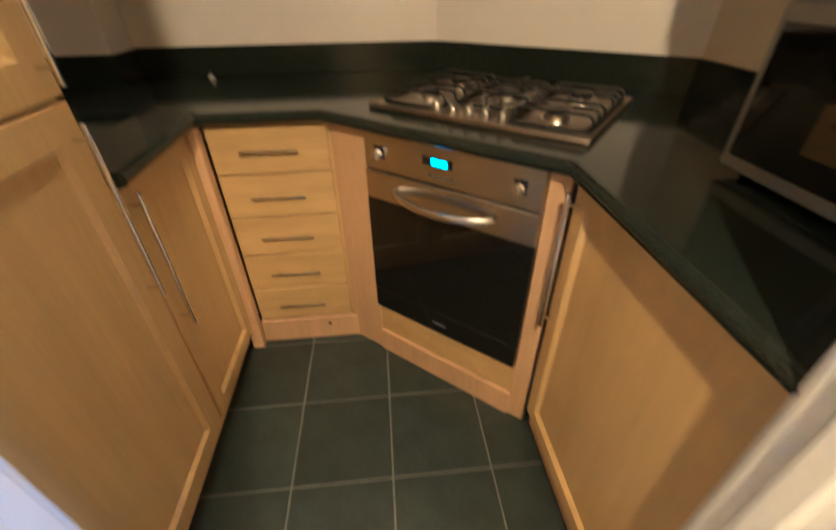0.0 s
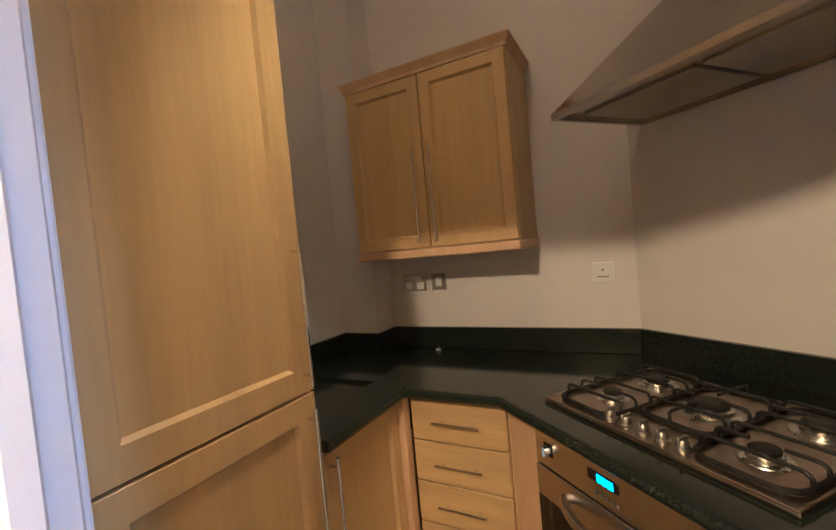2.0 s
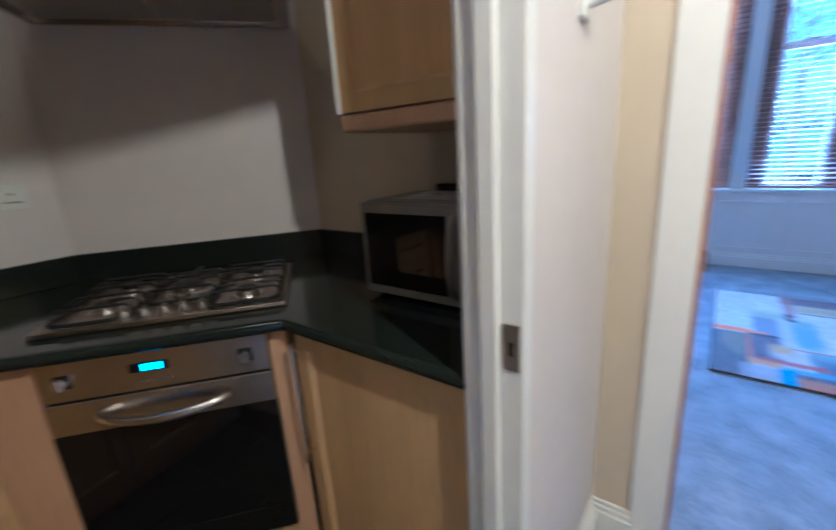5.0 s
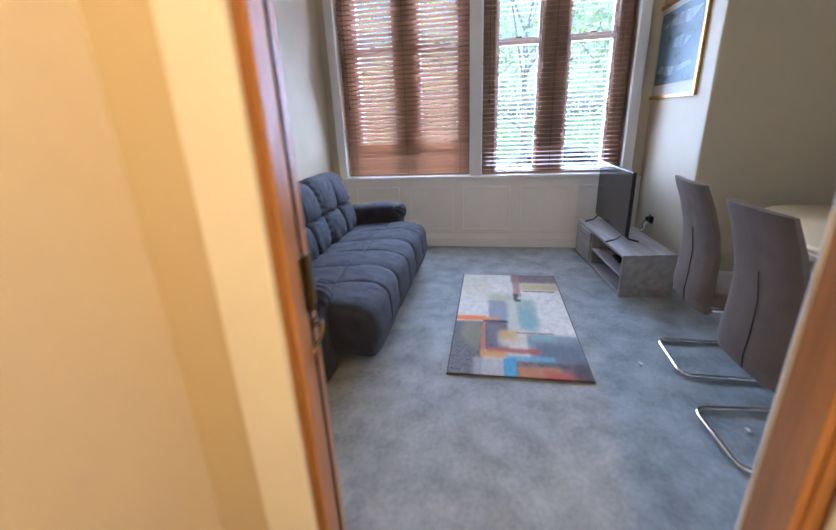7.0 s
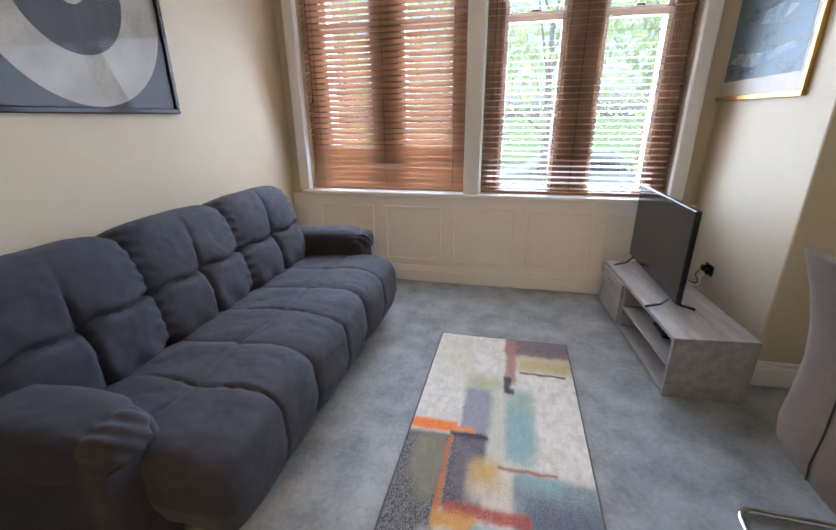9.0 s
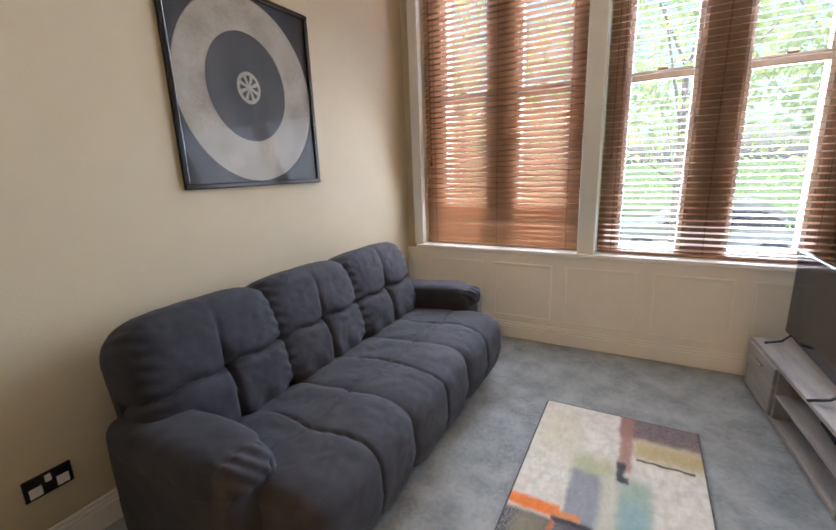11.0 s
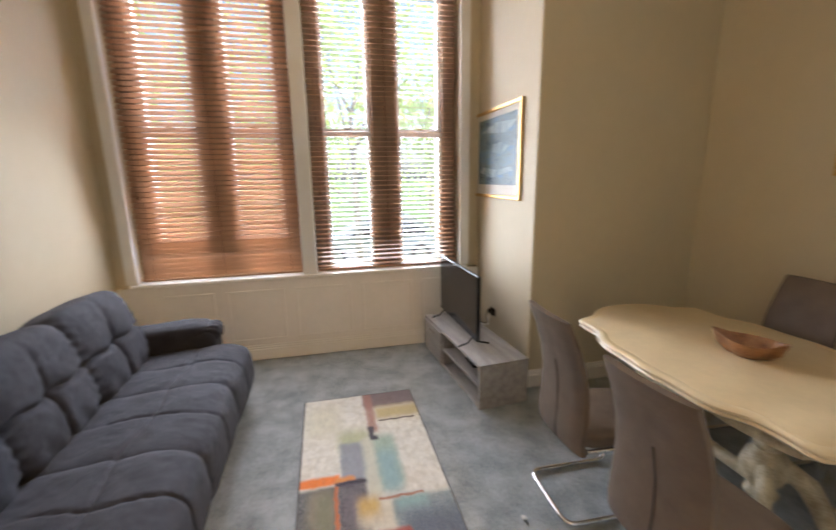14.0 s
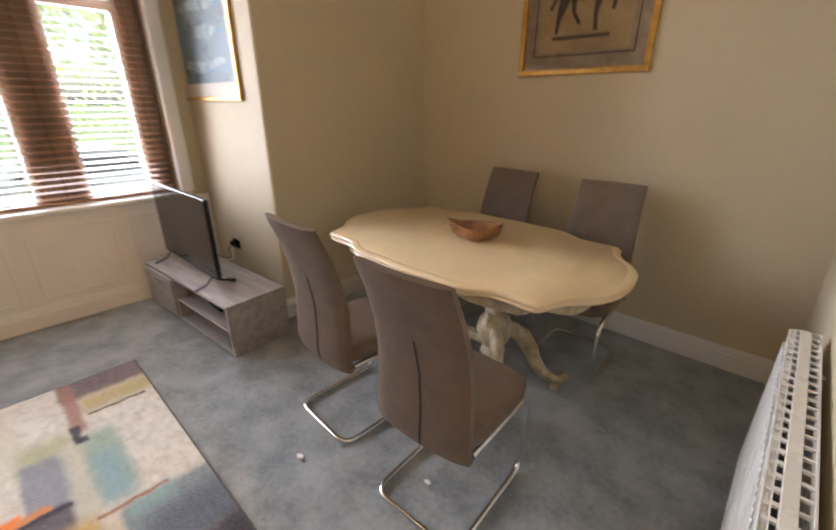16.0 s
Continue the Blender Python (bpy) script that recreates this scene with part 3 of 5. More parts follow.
# ---------------------------------------------------------------- kitchen
def shaker(w, h, m, frame_w=0.075, t=0.020):
    """A framed door with a sunk panel: width along x, outer face towards -y, foot at z = 0."""
    bm = BM()
    box(bm, 0, w, -t, 0, 0, h)
    bm.faces.ensure_lookup_table()
    bmesh.ops.recalc_face_normals(bm, faces=bm.faces)
    face = min(bm.faces, key=lambda f: f.calc_center_median().y)
    rim = [e for e in face.edges]
    bmesh.ops.inset_individual(bm, faces=[face], thickness=frame_w)
    bmesh.ops.inset_individual(bm, faces=[face], thickness=0.014)
    for v in face.verts:
        v.co.y += 0.013
    bmesh.ops.bevel(bm, geom=[e for e in rim if e.is_valid], offset=0.002, segments=1, affect="EDGES")
    for v in bm.verts:
        v.co = m @ v.co
    return bm


def bar_handle(a, b, out, parent, r=0.006):
    """A steel bar on two posts between a and b, standing off along out."""
    bm = BM()
    a, b, out = Vector(a), Vector(b), Vector(out)
    d = (b - a).normalized()
    rod(bm, a + out, b + out, r, 12)
    for p in (a + d * 0.03, b - d * 0.03):
        rod(bm, p, p + out, r * 0.8, 8)
    return part("handle", bm, CHROME, parent, "brushed steel bar handle", smooth=True)


# tall fridge housing
th = thing("fridge_housing", "tall maple fridge housing with two framed doors", "cabinet", (-0.27, 0.655, 0))
part("carcass", boxed(-0.57, 0.008, 0.358, 0.952, 0.0, 2.34), MAPLE, th)
part("plinth", boxed(-0.56, -0.02, 0.358, 0.952, KF, 0.0), MAPLE_TRIM, th)
LX = 0.010
for z0, z1, hz in ((0.005, 1.068, (0.60, 1.03)), (1.076, 2.33, (1.10, 1.52))):
    d = part("door", shaker(0.586, z1 - z0, pose(LX, 0.362, z0, 0, 0, 90), 0.100), MAPLE, th)
    bar_handle((LX + 0.02, 0.912, hz[0]), (LX + 0.02, 0.912, hz[1]), (0.032, 0, 0), d)

# left base unit
th = thing("base_cabinet", "maple base cabinet with a framed door beside the fridge housing", "cabinet", (-0.27, 1.19, 0), "kitchen base units")
part("carcass", boxed(-0.57, 0.008, 0.956, 1.86, 0.01, 0.70), MAPLE, th)
part("plinth", boxed(-0.56, -0.02, 0.956, 1.86, KF, 0.01), MAPLE_TRIM, th)
d = part("door", shaker(0.43, 0.845, pose(LX, 0.962, 0.015, 0, 0, 90)), MAPLE, th)
bar_handle((LX + 0.02, 0.985, 0.44), (LX + 0.02, 0.985, 0.85), (0.032, 0, 0), d)
part("top_rail", boxed(-0.02, 0.008, 0.956, 1.40, 0.70, 0.876), MAPLE, th)
part("corner_post", boxed(0.008, 0.056, 1.396, 1.442, KF, 0.876, bevel=0.003), MAPLE_TRIM, th)

# drawers
th = thing("drawer_unit", "maple unit of five shallow drawers", "cabinet", (0.26, 1.7, 0), "kitchen base units")
part("carcass", boxed(0.058, 0.50, 1.462, 2.04, 0.02, 0.876), MAPLE, th)
part("plinth", boxed(0.056, 0.50, 1.435, 1.46, KF, 0.018, bevel=0.002), MAPLE_TRIM, th)
for k in range(5):
    z1 = 0.866 - k * 0.168
    bm = BM(); box(bm, 0.064, 0.458, 1.440, 1.461, z1 - 0.163, z1, bevel=0.003)
    d = part("drawer_front", bm, MAPLE_H, th)
    bar_handle((0.165, 1.440, z1 - 0.080), (0.357, 1.440, z1 - 0.080), (0, -0.026, 0), d, 0.005)

# near-black disc on the uncut plinth, coloured like the shade in a screw hole
bm = BM(); rod(bm, (0.355, 1.4352, -0.017), (0.355, 1.4338, -0.017), 0.008, 10); part("screw_hole_shade", bm, GAP_SHADE_AND_SEAL, th, "small dark disc painted as the shade of a hole in the plinth")

# corner oven housing; local x runs along its face from the drawers to the window side
DIAG = pose(0.468, 1.447, 0, 0, 0, -40.5)
th = thing("oven_housing", "maple corner housing framing the built-in oven", "cabinet", (1.0, 1.4, 0), "kitchen base units")
bm = BM(); box(bm, 0.0, 0.158, 0.0, 0.03, KF, 0.876, bevel=0.003, m=DIAG); part("post", bm, MAPLE_TRIM, th)
bm = BM(); box(bm, 0.757, 0.815, 0.0, 0.03, KF, 0.876, bevel=0.003, m=DIAG); part("post", bm, MAPLE_TRIM, th)
bm = BM(); box(bm, 0.158, 0.757, 0.006, 0.03, 0.012, 0.16, bevel=0.002, m=DIAG); part("rail", bm, MAPLE_H, th)
bm = BM(); box(bm, 0.158, 0.757, -0.006, 0.012, KF, 0.012, bevel=0.002, m=DIAG); part("plinth", bm, MAPLE_TRIM, th)
bm = BM(); box(bm, 0.16, 0.755, 0.55, 0.56, 0.1, 0.87, m=DIAG); part("back_panel", bm, MAPLE, th)

oven = thing("oven", "built-in stainless steel oven with a dark glass door and blue clock", "oven", DIAG @ Vector((0.46, 0.2, 0.16)))
bm = BM(); box(bm, 0.162, 0.753, 0.012, 0.53, 0.162, 0.87, m=DIAG); part("body", bm, STEEL_DULL, oven)
bm = BM(); box(bm, 0.160, 0.755, -0.012, 0.012, 0.752, 0.872, bevel=0.003, m=DIAG); panel = part("control_panel", bm, STEEL, oven)
for x in (0.222, 0.690):
    bm = BM(); box(bm, x - 0.019, x + 0.019, -0.0135, -0.0125, 0.792, 0.832, m=DIAG); k = part("dial", bm, BLACK_PLASTIC, panel)
    bm = BM(); rod(bm, DIAG @ Vector((x, -0.0125, 0.812)), DIAG @ Vector((x, -0.034, 0.812)), 0.016, 16); box(bm, x - 0.0035, x + 0.0035, -0.038, -0.033, 0.797, 0.827, m=DIAG)
    part("knob", bm, CHROME, panel, "chrome control knob", smooth=True)
bm = BM(); box(bm, 0.385, 0.485, -0.0142, -0.0126, 0.810, 0.836, m=DIAG); part("display", bm, BLACK_PLASTIC, panel)
bm = BM()
for x0, x1 in ((0.418, 0.430), (0.434, 0.446), (0.450, 0.470)):
    box(bm, x0, x1, -0.0152, -0.0144, 0.813, 0.833, m=DIAG)
part("clock", bm, CLOCK, panel, "glowing cyan clock digits")
bm = BM()
for k in range(5):
    box(bm, 0.405 + k * 0.018, 0.415 + k * 0.018, -0.0138, -0.0126, 0.775, 0.785, m=DIAG)
part("button", bm, PRINT, panel)
bm = BM(); box(bm, 0.160, 0.755, -0.016, 0.010, 0.648, 0.748, bevel=0.003, m=DIAG); od = part("door", bm, STEEL, oven)
bm = BM(); box(bm, 0.160, 0.755, -0.014, 0.010, 0.262, 0.648, m=DIAG); part("glass", bm, OVEN_GLASS, od, "dark reflective door glass")
bm = BM(); box(bm, 0.160, 0.755, -0.016, 0.010, 0.165, 0.260, bevel=0.002, m=DIAG); part("lower_band", bm, OVEN_GLASS, od)
bm = BM(); box(bm, 0.430, 0.485, -0.0172, -0.016, 0.205, 0.213, m=DIAG); part("badge", bm, GREY_PLASTIC, od)
bm = BM(); tube(bm, [DIAG @ Vector((0.290 + 0.335 * s / 16, -0.020 - 0.052 * math.sin(math.pi * s / 16) ** 0.6, 0.700 - 0.010 * math.sin(math.pi * s / 16))) for s in range(17)], 0.014, 12)
part("handle", bm, STEEL, od, "bowed steel bar handle", smooth=True)

# right base unit
th = thing("base_cabinet", "maple base cabinet with a framed door under the microwave", "cabinet", (1.4, 0.57, 0), "kitchen base units")
part("carcass", boxed(1.106, 1.69, 0.275, 0.905, 0.01, 0.876), MAPLE, th)
part("plinth", boxed(1.115, 1.69, 0.275, 0.905, KF, 0.01), MAPLE_TRIM, th)
d = part("door", shaker(0.608, 0.855, pose(1.104, 0.886, 0.015, 0, 0, -90)), MAPLE, th)
bar_handle((1.084, 0.862, 0.44), (1.084, 0.862, 0.85), (-0.030, 0, 0), d)

# worktop with sink cut-out, and upstand
worktop = thing("worktop", "black granite worktop with a sunken sink and low upstand", "worktop", (0.5, 1.7, 0.876))
Z0, Z1 = 0.878, 0.916
for x0, x1, y0, y1 in ((-0.584, -0.46, 0.953, 1.46), (-0.46, -0.12, 0.953, 1.13), (-0.12, 0.050, 0.953, 1.46)):
    part("slab", boxed(x0, x1, y0, y1, Z0, Z1), GRANITE, worktop)
bm = BM()
prism(bm, [(-0.584, 1.46), (0.050, 1.46), (0.060, 1.418), (0.455, 1.418), (1.070, 0.892), (1.070, 0.275), (1.699, 0.275), (1.699, 1.43), (0.905, 2.053), (-0.358, 2.053), (-0.358, 1.873), (-0.584, 1.873)], Z0, Z1)
part("slab", bm, GRANITE, worktop)
edge = [(0.052, 0.955), (0.052, 1.408), (0.062, 1.417), (0.452, 1.417), (1.062, 0.897), (1.069, 0.885), (1.069, 0.278)]
bm = BM(); tube(bm, [(x, y, (Z0 + Z1) / 2) for x, y in edge], 0.019, 12); part("edge", bm, GRANITE, worktop, "rounded polished edge", smooth=True)
for x0, x1, y0, y1 in ((-0.584, -0.564, 0.953, 1.873), (-0.564, -0.358, 1.853, 1.873), (-0.358, -0.338, 1.853, 2.053), (-0.338, 0.905, 2.033, 2.053), (1.679, 1.699, 0.275, 1.42)):
    part("upstand", boxed(x0, x1, y0, y1, Z1, 1.030, bevel=0.002), GRANITE, worktop)
bm = BM(); prism(bm, [(0.900, 2.031), (1.690, 1.411), (1.699, 1.430), (0.905, 2.053)], Z1, 1.030)
part("upstand", bm, GRANITE, worktop)
bm = BM(); box(bm, -0.46, -0.12, 1.13, 1.45, Z0, Z1 - 0.014); box(bm, -0.46, -0.12, 1.45, 1.459, Z0, Z1 - 0.030)
part("drainer", bm, GRANITE, worktop, "sunken black granite drainer")
bm = BM(); lathe(bm, [(0.022, 0), (0.022, 0.006), (0.012, 0.012), (0.010, 0.03), (0.014, 0.036), (0.0, 0.04)], (-0.055, 1.985, Z1), 16)
solid("push_button", bm, CHROME, "small chrome push button on the granite worktop", "button", smooth=True)

# gas hob
HOB = pose(1.030, 1.388, 0.916, 0, 0, -39.8)
hob = thing("gas_hob", "five-burner stainless steel gas hob with black pan supports", "hob", HOB.translation)
bm = BM(); box(bm, -0.345, 0.345, -0.252, 0.252, 0.0, 0.011, bevel=0.004, seg=2, m=HOB); part("plate", bm, HOB_STEEL, hob)
bm = BM()
for y0, y1, x0, x1 in ((-0.252, -0.244, -0.345, 0.345), (0.244, 0.252, -0.345, 0.345), (-0.244, 0.244, -0.345, -0.337), (-0.244, 0.244, 0.337, 0.345)):
    box(bm, x0, x1, y0, y1, 0.010, 0.016, bevel=0.002, m=HOB)
part("rim", bm, HOB_STEEL, hob)
for x, y, r in ((-0.215, -0.085, 0.034), (-0.215, 0.120, 0.044), (0.0, 0.045, 0.062), (0.215, 0.125, 0.044), (0.215, -0.105, 0.036)):
    bm = BM(); lathe(bm, [(r * 1.45, 0.011), (r * 1.4, 0.014), (r, 0.016), (r, 0.027), (r * 0.85, 0.031)], (x, y, 0), 24, m=HOB); b = part("burner", bm, BURNER, hob, smooth=True)
    bm = BM(); lathe(bm, [(r * 0.84, 0.031), (r * 0.86, 0.037), (r * 0.7, 0.041)], (x, y, 0), 20, m=HOB); part("cap", bm, IRON, b, smooth=True)
for x0, x1 in ((-0.325, -0.112), (-0.104, 0.104), (0.112, 0.325)):
    side = abs(x0 + x1) > 0.1
    yf, yb = (-0.215 if side else -0.115), 0.228
    ring = fillet([(x0, 0.0, 0.019), (x0, yb, 0.019), (x1, yb, 0.019), (x1, yf, 0.019), (x0, yf, 0.019), (x0, 0.0, 0.019)], 0.055, 5)
    bm = BM(); tube(bm, [HOB @ p for p in ring[:-1]], 0.0062, 8, closed=True)
    grate = part("pan_support", bm, IRON, hob, "black cast iron pan support", smooth=True)
    for yy, reach in (((-0.165, 1), (-0.105, 0.34), (-0.045, 1), (0.06, 1), (0.12, 0.34), (0.18, 1)) if side else ((-0.055, 0.62), (0.045, 0.32), (0.145, 0.62))):
        ends = ((x0, x1),) if reach == 1 else ((x0, x0 + (x1 - x0) * reach), (x1, x1 - (x1 - x0) * reach))
        for xa, xb in ends:
            turn = 0.012 if xb > xa else -0.012
            line = [(xa, yy, 0.019), (xa, yy, 0.040), (xa + turn, yy, 0.049), (xb - turn, yy, 0.049), (xb, yy, 0.040 if reach == 1 else 0.049)] + ([(xb, yy, 0.019)] if reach == 1 else [])
            bm = BM(); tube(bm, [HOB @ p for p in fillet(line, 0.010, 3)], 0.0046, 6)
            part("finger", bm, IRON, grate, smooth=True)
    if not side:
        for ya, yz in ((yf, 0.0), (yb, 0.09)):
            bm = BM(); tube(bm, [HOB @ p for p in fillet([(0, ya, 0.019), (0, ya, 0.049), (0, yz, 0.049)], 0.010, 3)], 0.0046, 6); part("finger", bm, IRON, grate, smooth=True)
for k in range(5):
    bm = BM(); lathe(bm, [(0.020, 0.011), (0.020, 0.016), (0.0155, 0.019), (0.014, 0.034), (0.011, 0.037)], (-0.115 + k * 0.053, -0.205, 0), 16, m=HOB); box(bm, -0.119 + k * 0.053, -0.111 + k * 0.053, -0.223, -0.187, 0.020, 0.044, bevel=0.002, m=HOB)
    part("knob", bm, STEEL_DULL, hob, "dull steel gripped knob", smooth=True)

# cooker hood
HD = pose(1.322, 1.722, 1.885, 0, 0, -38.2)
hood = thing("cooker_hood", "stainless steel chimney cooker hood over the hob", "cooker hood", HD.translation)
bm = BM()
lo = [(-0.46, -0.48), (0.45, -0.48), (0.45, -0.004), (-0.46, -0.004)]
hi = [(-0.16, -0.26), (0.16, -0.26), (0.16, -0.004), (-0.16, -0.004)]
rings = [[bm.verts.new(HD @ Vector((x, y, z))) for x, y in pts] for pts, z in ((lo, 0.0), (lo, 0.022), (hi, 0.30))]
for a, b in zip(rings, rings[1:]):
    for k in range(4):
        bm.faces.new((a[k], a[(k + 1) % 4], b[(k + 1) % 4], b[k]))
bm.faces.new(rings[2])
inner = [bm.verts.new(HD @ Vector((x * 0.965, y * 0.95 - 0.008, 0.0))) for x, y in lo]
deep = [bm.verts.new(HD @ Vector((x * 0.965, y * 0.95 - 0.008, 0.014))) for x, y in lo]
for k in range(4):
    bm.faces.new((rings[0][k], inner[k], inner[(k + 1) % 4], rings[0][(k + 1) % 4]))
    bm.faces.new((inner[k], deep[k], deep[(k + 1) % 4], inner[(k + 1) % 4]))
bm.faces.new(deep)
part("canopy", bm, STEEL, hood)
bm = BM(); box(bm, -0.16, 0.16, -0.26, -0.004, 0.29, 0.73, m=HD); part("chimney", bm, STEEL, hood)
for x0 in (-0.40, 0.01):
    bm = BM(); box(bm, x0, x0 + 0.39, -0.38, -0.06, 0.006, 0.013, m=HD)
    part("grease_filter", bm, STEEL_DULL, hood)

# wall cabinets
th = thing("wall_cabinet", "two-door maple wall cabinet with cornice and pelmet", "cabinet", (0.09, 1.9, 1.43), "kitchen wall units")
part("carcass", boxed(-0.305, 0.495, 1.724, 2.05, 1.468, 2.245), MAPLE, th)
for x0, hx in ((-0.302, 0.052), (0.098, 0.135)):
    d = part("door", shaker(0.394, 0.772, pose(x0, 1.722, 1.470), 0.07), MAPLE, th)
    bar_handle((hx, 1.702, 1.49), (hx, 1.702, 1.92), (0, -0.03, 0), d, 0.005)
bm = BM(); box(bm, -0.312, 0.500, 1.690, 2.05, 1.425, 1.466, bevel=0.008, seg=2); part("pelmet", bm, MAPLE_TRIM, th)
bm = BM(); lo_, hi_ = [(-0.312, 1.70), (0.502, 1.70), (0.502, 2.05), (-0.312, 2.05)], [(-0.326, 1.684), (0.520, 1.684), (0.520, 2.05), (-0.326, 2.05)]
ra = [[bm.verts.new((x, y, z)) for x, y in pts] for pts, z in ((lo_, 2.245), (lo_, 2.258), (hi_, 2.285), (hi_, 2.292))]
for a, b in zip(ra, ra[1:]):
    for k in range(4):
        bm.faces.new((a[k], a[(k + 1) % 4], b[(k + 1) % 4], b[k]))
bm.faces.new(ra[-1]); bm.faces.new(ra[0][::-1]); part("cornice", bm, MAPLE_TRIM, th)
th = thing("wall_cabinet", "single-door maple wall cabinet above the microwave", "cabinet", (1.5, 0.53, 1.43), "kitchen wall units")
part("carcass", boxed(1.302, 1.695, 0.275, 0.790, 1.468, 2.30), MAPLE, th)
d = part("door", shaker(0.512, 0.825, pose(1.300, 0.788, 1.470, 0, 0, -90), 0.07), MAPLE, th)
part("edge_strip", boxed(1.272, 1.296, 0.7905, 0.7965, 1.470, 2.295), WHITE_PLASTIC, th, "white door edge strip")
bm = BM(); box(bm, 1.280, 1.695, 0.275, 0.792, 1.420, 1.466, bevel=0.008, seg=2); part("pelmet", bm, MAPLE_TRIM, th)

# microwave
mw = thing("microwave", "grey microwave oven with a black window door", "microwave", (1.52, 0.55, 0.916))
bm = BM(); box(bm, 1.345, 1.672, 0.315, 0.800, 0.930, 1.222, bevel=0.012, seg=3); part("body", bm, GREY_PLASTIC, mw, smooth=True)
bm = BM(); box(bm, 1.328, 1.347, 0.448, 0.800, 0.934, 1.218, bevel=0.006, seg=2); md = part("door", bm, GREY_PLASTIC, mw)
bm = BM(); box(bm, 1.3255, 1.329, 0.490, 0.782, 0.962, 1.188, bevel=0.001); part("window", bm, OVEN_GLASS, md, "black door window")
bm = BM(); tube(bm, [(1.328 - 0.030 * math.sin(math.pi * s / 10) ** 0.5, 0.466, 0.96 + 0.23 * s / 10) for s in range(11)], 0.009, 8); part("handle", bm, GREY_PLASTIC, md, smooth=True)
bm = BM(); box(bm, 1.330, 1.347, 0.316, 0.446, 0.934, 1.218, bevel=0.004); mp = part("control_panel", bm, GREY_PLASTIC, mw)
part("display", boxed(1.328, 1.331, 0.335, 0.430, 1.130, 1.180), BLACK_PLASTIC, mp)
for z in (1.0, 1.065):
    bm = BM(); rod(bm, (1.331, 0.382, z), (1.312, 0.382, z), 0.022, 16); part("knob", bm, STEEL_DULL, mp, smooth=True)
for x in (1.37, 1.64):
    for y in (0.35, 0.76):
        bm = BM(); rod(bm, (x, y, 0.916), (x, y, 0.932), 0.014, 10); part("foot", bm, BLACK_PLASTIC, mw)
solid("paper_sheet", boxed(1.40, 1.595, 0.50, 0.72, 1.2222, 1.2236), WHITE_PLASTIC, "white paper sheet lying on the microwave", "paper")

bm = BM(); box(bm, 1.610, 1.662, 0.585, 0.705, 1.2225, 1.246, bevel=0.005, seg=2)
solid("remote_control", bm, BLACK_PLASTIC, "small black remote control lying on the microwave", "remote control", smooth=True)
# wall plates
def wall_plate(name, label, x0, x1, y, z0, z1, mat, cat, inserts, imat):
    th = thing(name, label, cat, ((x0 + x1) / 2, y, z0))
    p = part("plate", boxed(x0, x1, y - 0.008, y, z0, z1, bevel=0.002), mat, th)
    for a, b, c, d in inserts:
        part("insert", boxed(a, b, y - 0.011, y - 0.0075, c, d, bevel=0.001), imat, p)


wall_plate("double_socket", "brushed steel double socket on the kitchen wall", -0.272, -0.128, 2.055, 1.232, 1.325, STEEL, "socket",
           [(-0.258, -0.215, 1.24, 1.28), (-0.185, -0.142, 1.24, 1.28), (-0.245, -0.23, 1.29, 1.312), (-0.17, -0.155, 1.29, 1.312)], WHITE_PLASTIC)
wall_plate("switch_plate", "brushed steel switch with white rocker on the kitchen wall", -0.092, -0.006, 2.055, 1.232, 1.325, STEEL_DULL, "switch", [(-0.066, -0.032, 1.255, 1.302)], WHITE_PLASTIC)
wall_plate("switch_plate", "white plastic cooker outlet plate on the kitchen wall", 0.726, 0.814, 2.055, 1.238, 1.330, WHITE_PLASTIC, "switch", [(0.745, 0.795, 1.262, 1.268), (0.765, 0.775, 1.29, 1.30)], GREY_PLASTIC)
hook = thing("coat_hook", "small white hook on the hall wall", "hook", (1.31, KY0, 1.64))
part("base", boxed(1.285, 1.335, KY0 - 0.012, KY0, 1.575, 1.66, bevel=0.004), WHITE_PLASTIC, hook)
bm = BM(); rod(bm, (1.31, KY0 - 0.01, 1.60), (1.31, KY0 - 0.05, 1.605), 0.009, 10); rod(bm, (1.31, KY0 - 0.048, 1.603), (1.31, KY0 - 0.060, 1.640), 0.008, 10); part("peg", bm, WHITE_PLASTIC, hook, smooth=True)


# ---------------------------------------------------------------- lounge
def puff(bm, centre, size, n=4.0, cuts=22, m=None, shape=None):
    """A soft block: a rounded box of the given size; shape(u, v, w) gives an inward dent for places in -1..1."""
    r = bmesh.ops.create_cube(bm, size=2.0)
    vs = r["verts"]
    es = list({e for v in vs for e in v.link_edges})
    bmesh.ops.subdivide_edges(bm, edges=es, cuts=cuts, use_grid_fill=True)
    vs = list(bm.verts)
    h = Vector(size) / 2
    for v in vs:
        x, y, z = v.co
        k = (abs(x) ** n + abs(y) ** n + abs(z) ** n) ** (-1 / n)
        p = Vector((x * k, y * k, z * k))
        q = Vector((p.x * h.x, p.y * h.y, p.z * h.z))
        g = Vector((abs(p.x) ** (n - 1) * math.copysign(1, p.x) / h.x, abs(p.y) ** (n - 1) * math.copysign(1, p.y) / h.y, abs(p.z) ** (n - 1) * math.copysign(1, p.z) / h.z)).normalized()
        d = shape(p.x, p.y, p.z) if shape else 0
        d += 0.004 * noise.noise(Vector(centre) * 3 + q * 9) + 0.0022 * noise.noise(Vector(centre) * 5 + q * 28)
        q = Vector(centre) + (m.to_3x3() @ (q - g * d) if m else q - g * d)
        v.co = q


def dip(d, w):
    return math.exp(-(d / w) ** 2)


sofa = thing("sofa", "charcoal microfibre three-seat recliner sofa with tufted cushions", "sofa", (4.04, 0.9, 0))
part("base", boxed(3.02, 5.08, 0.52, 1.24, 0.03, 0.30, bevel=0.03, seg=2), SOFA_CLOTH, sofa)
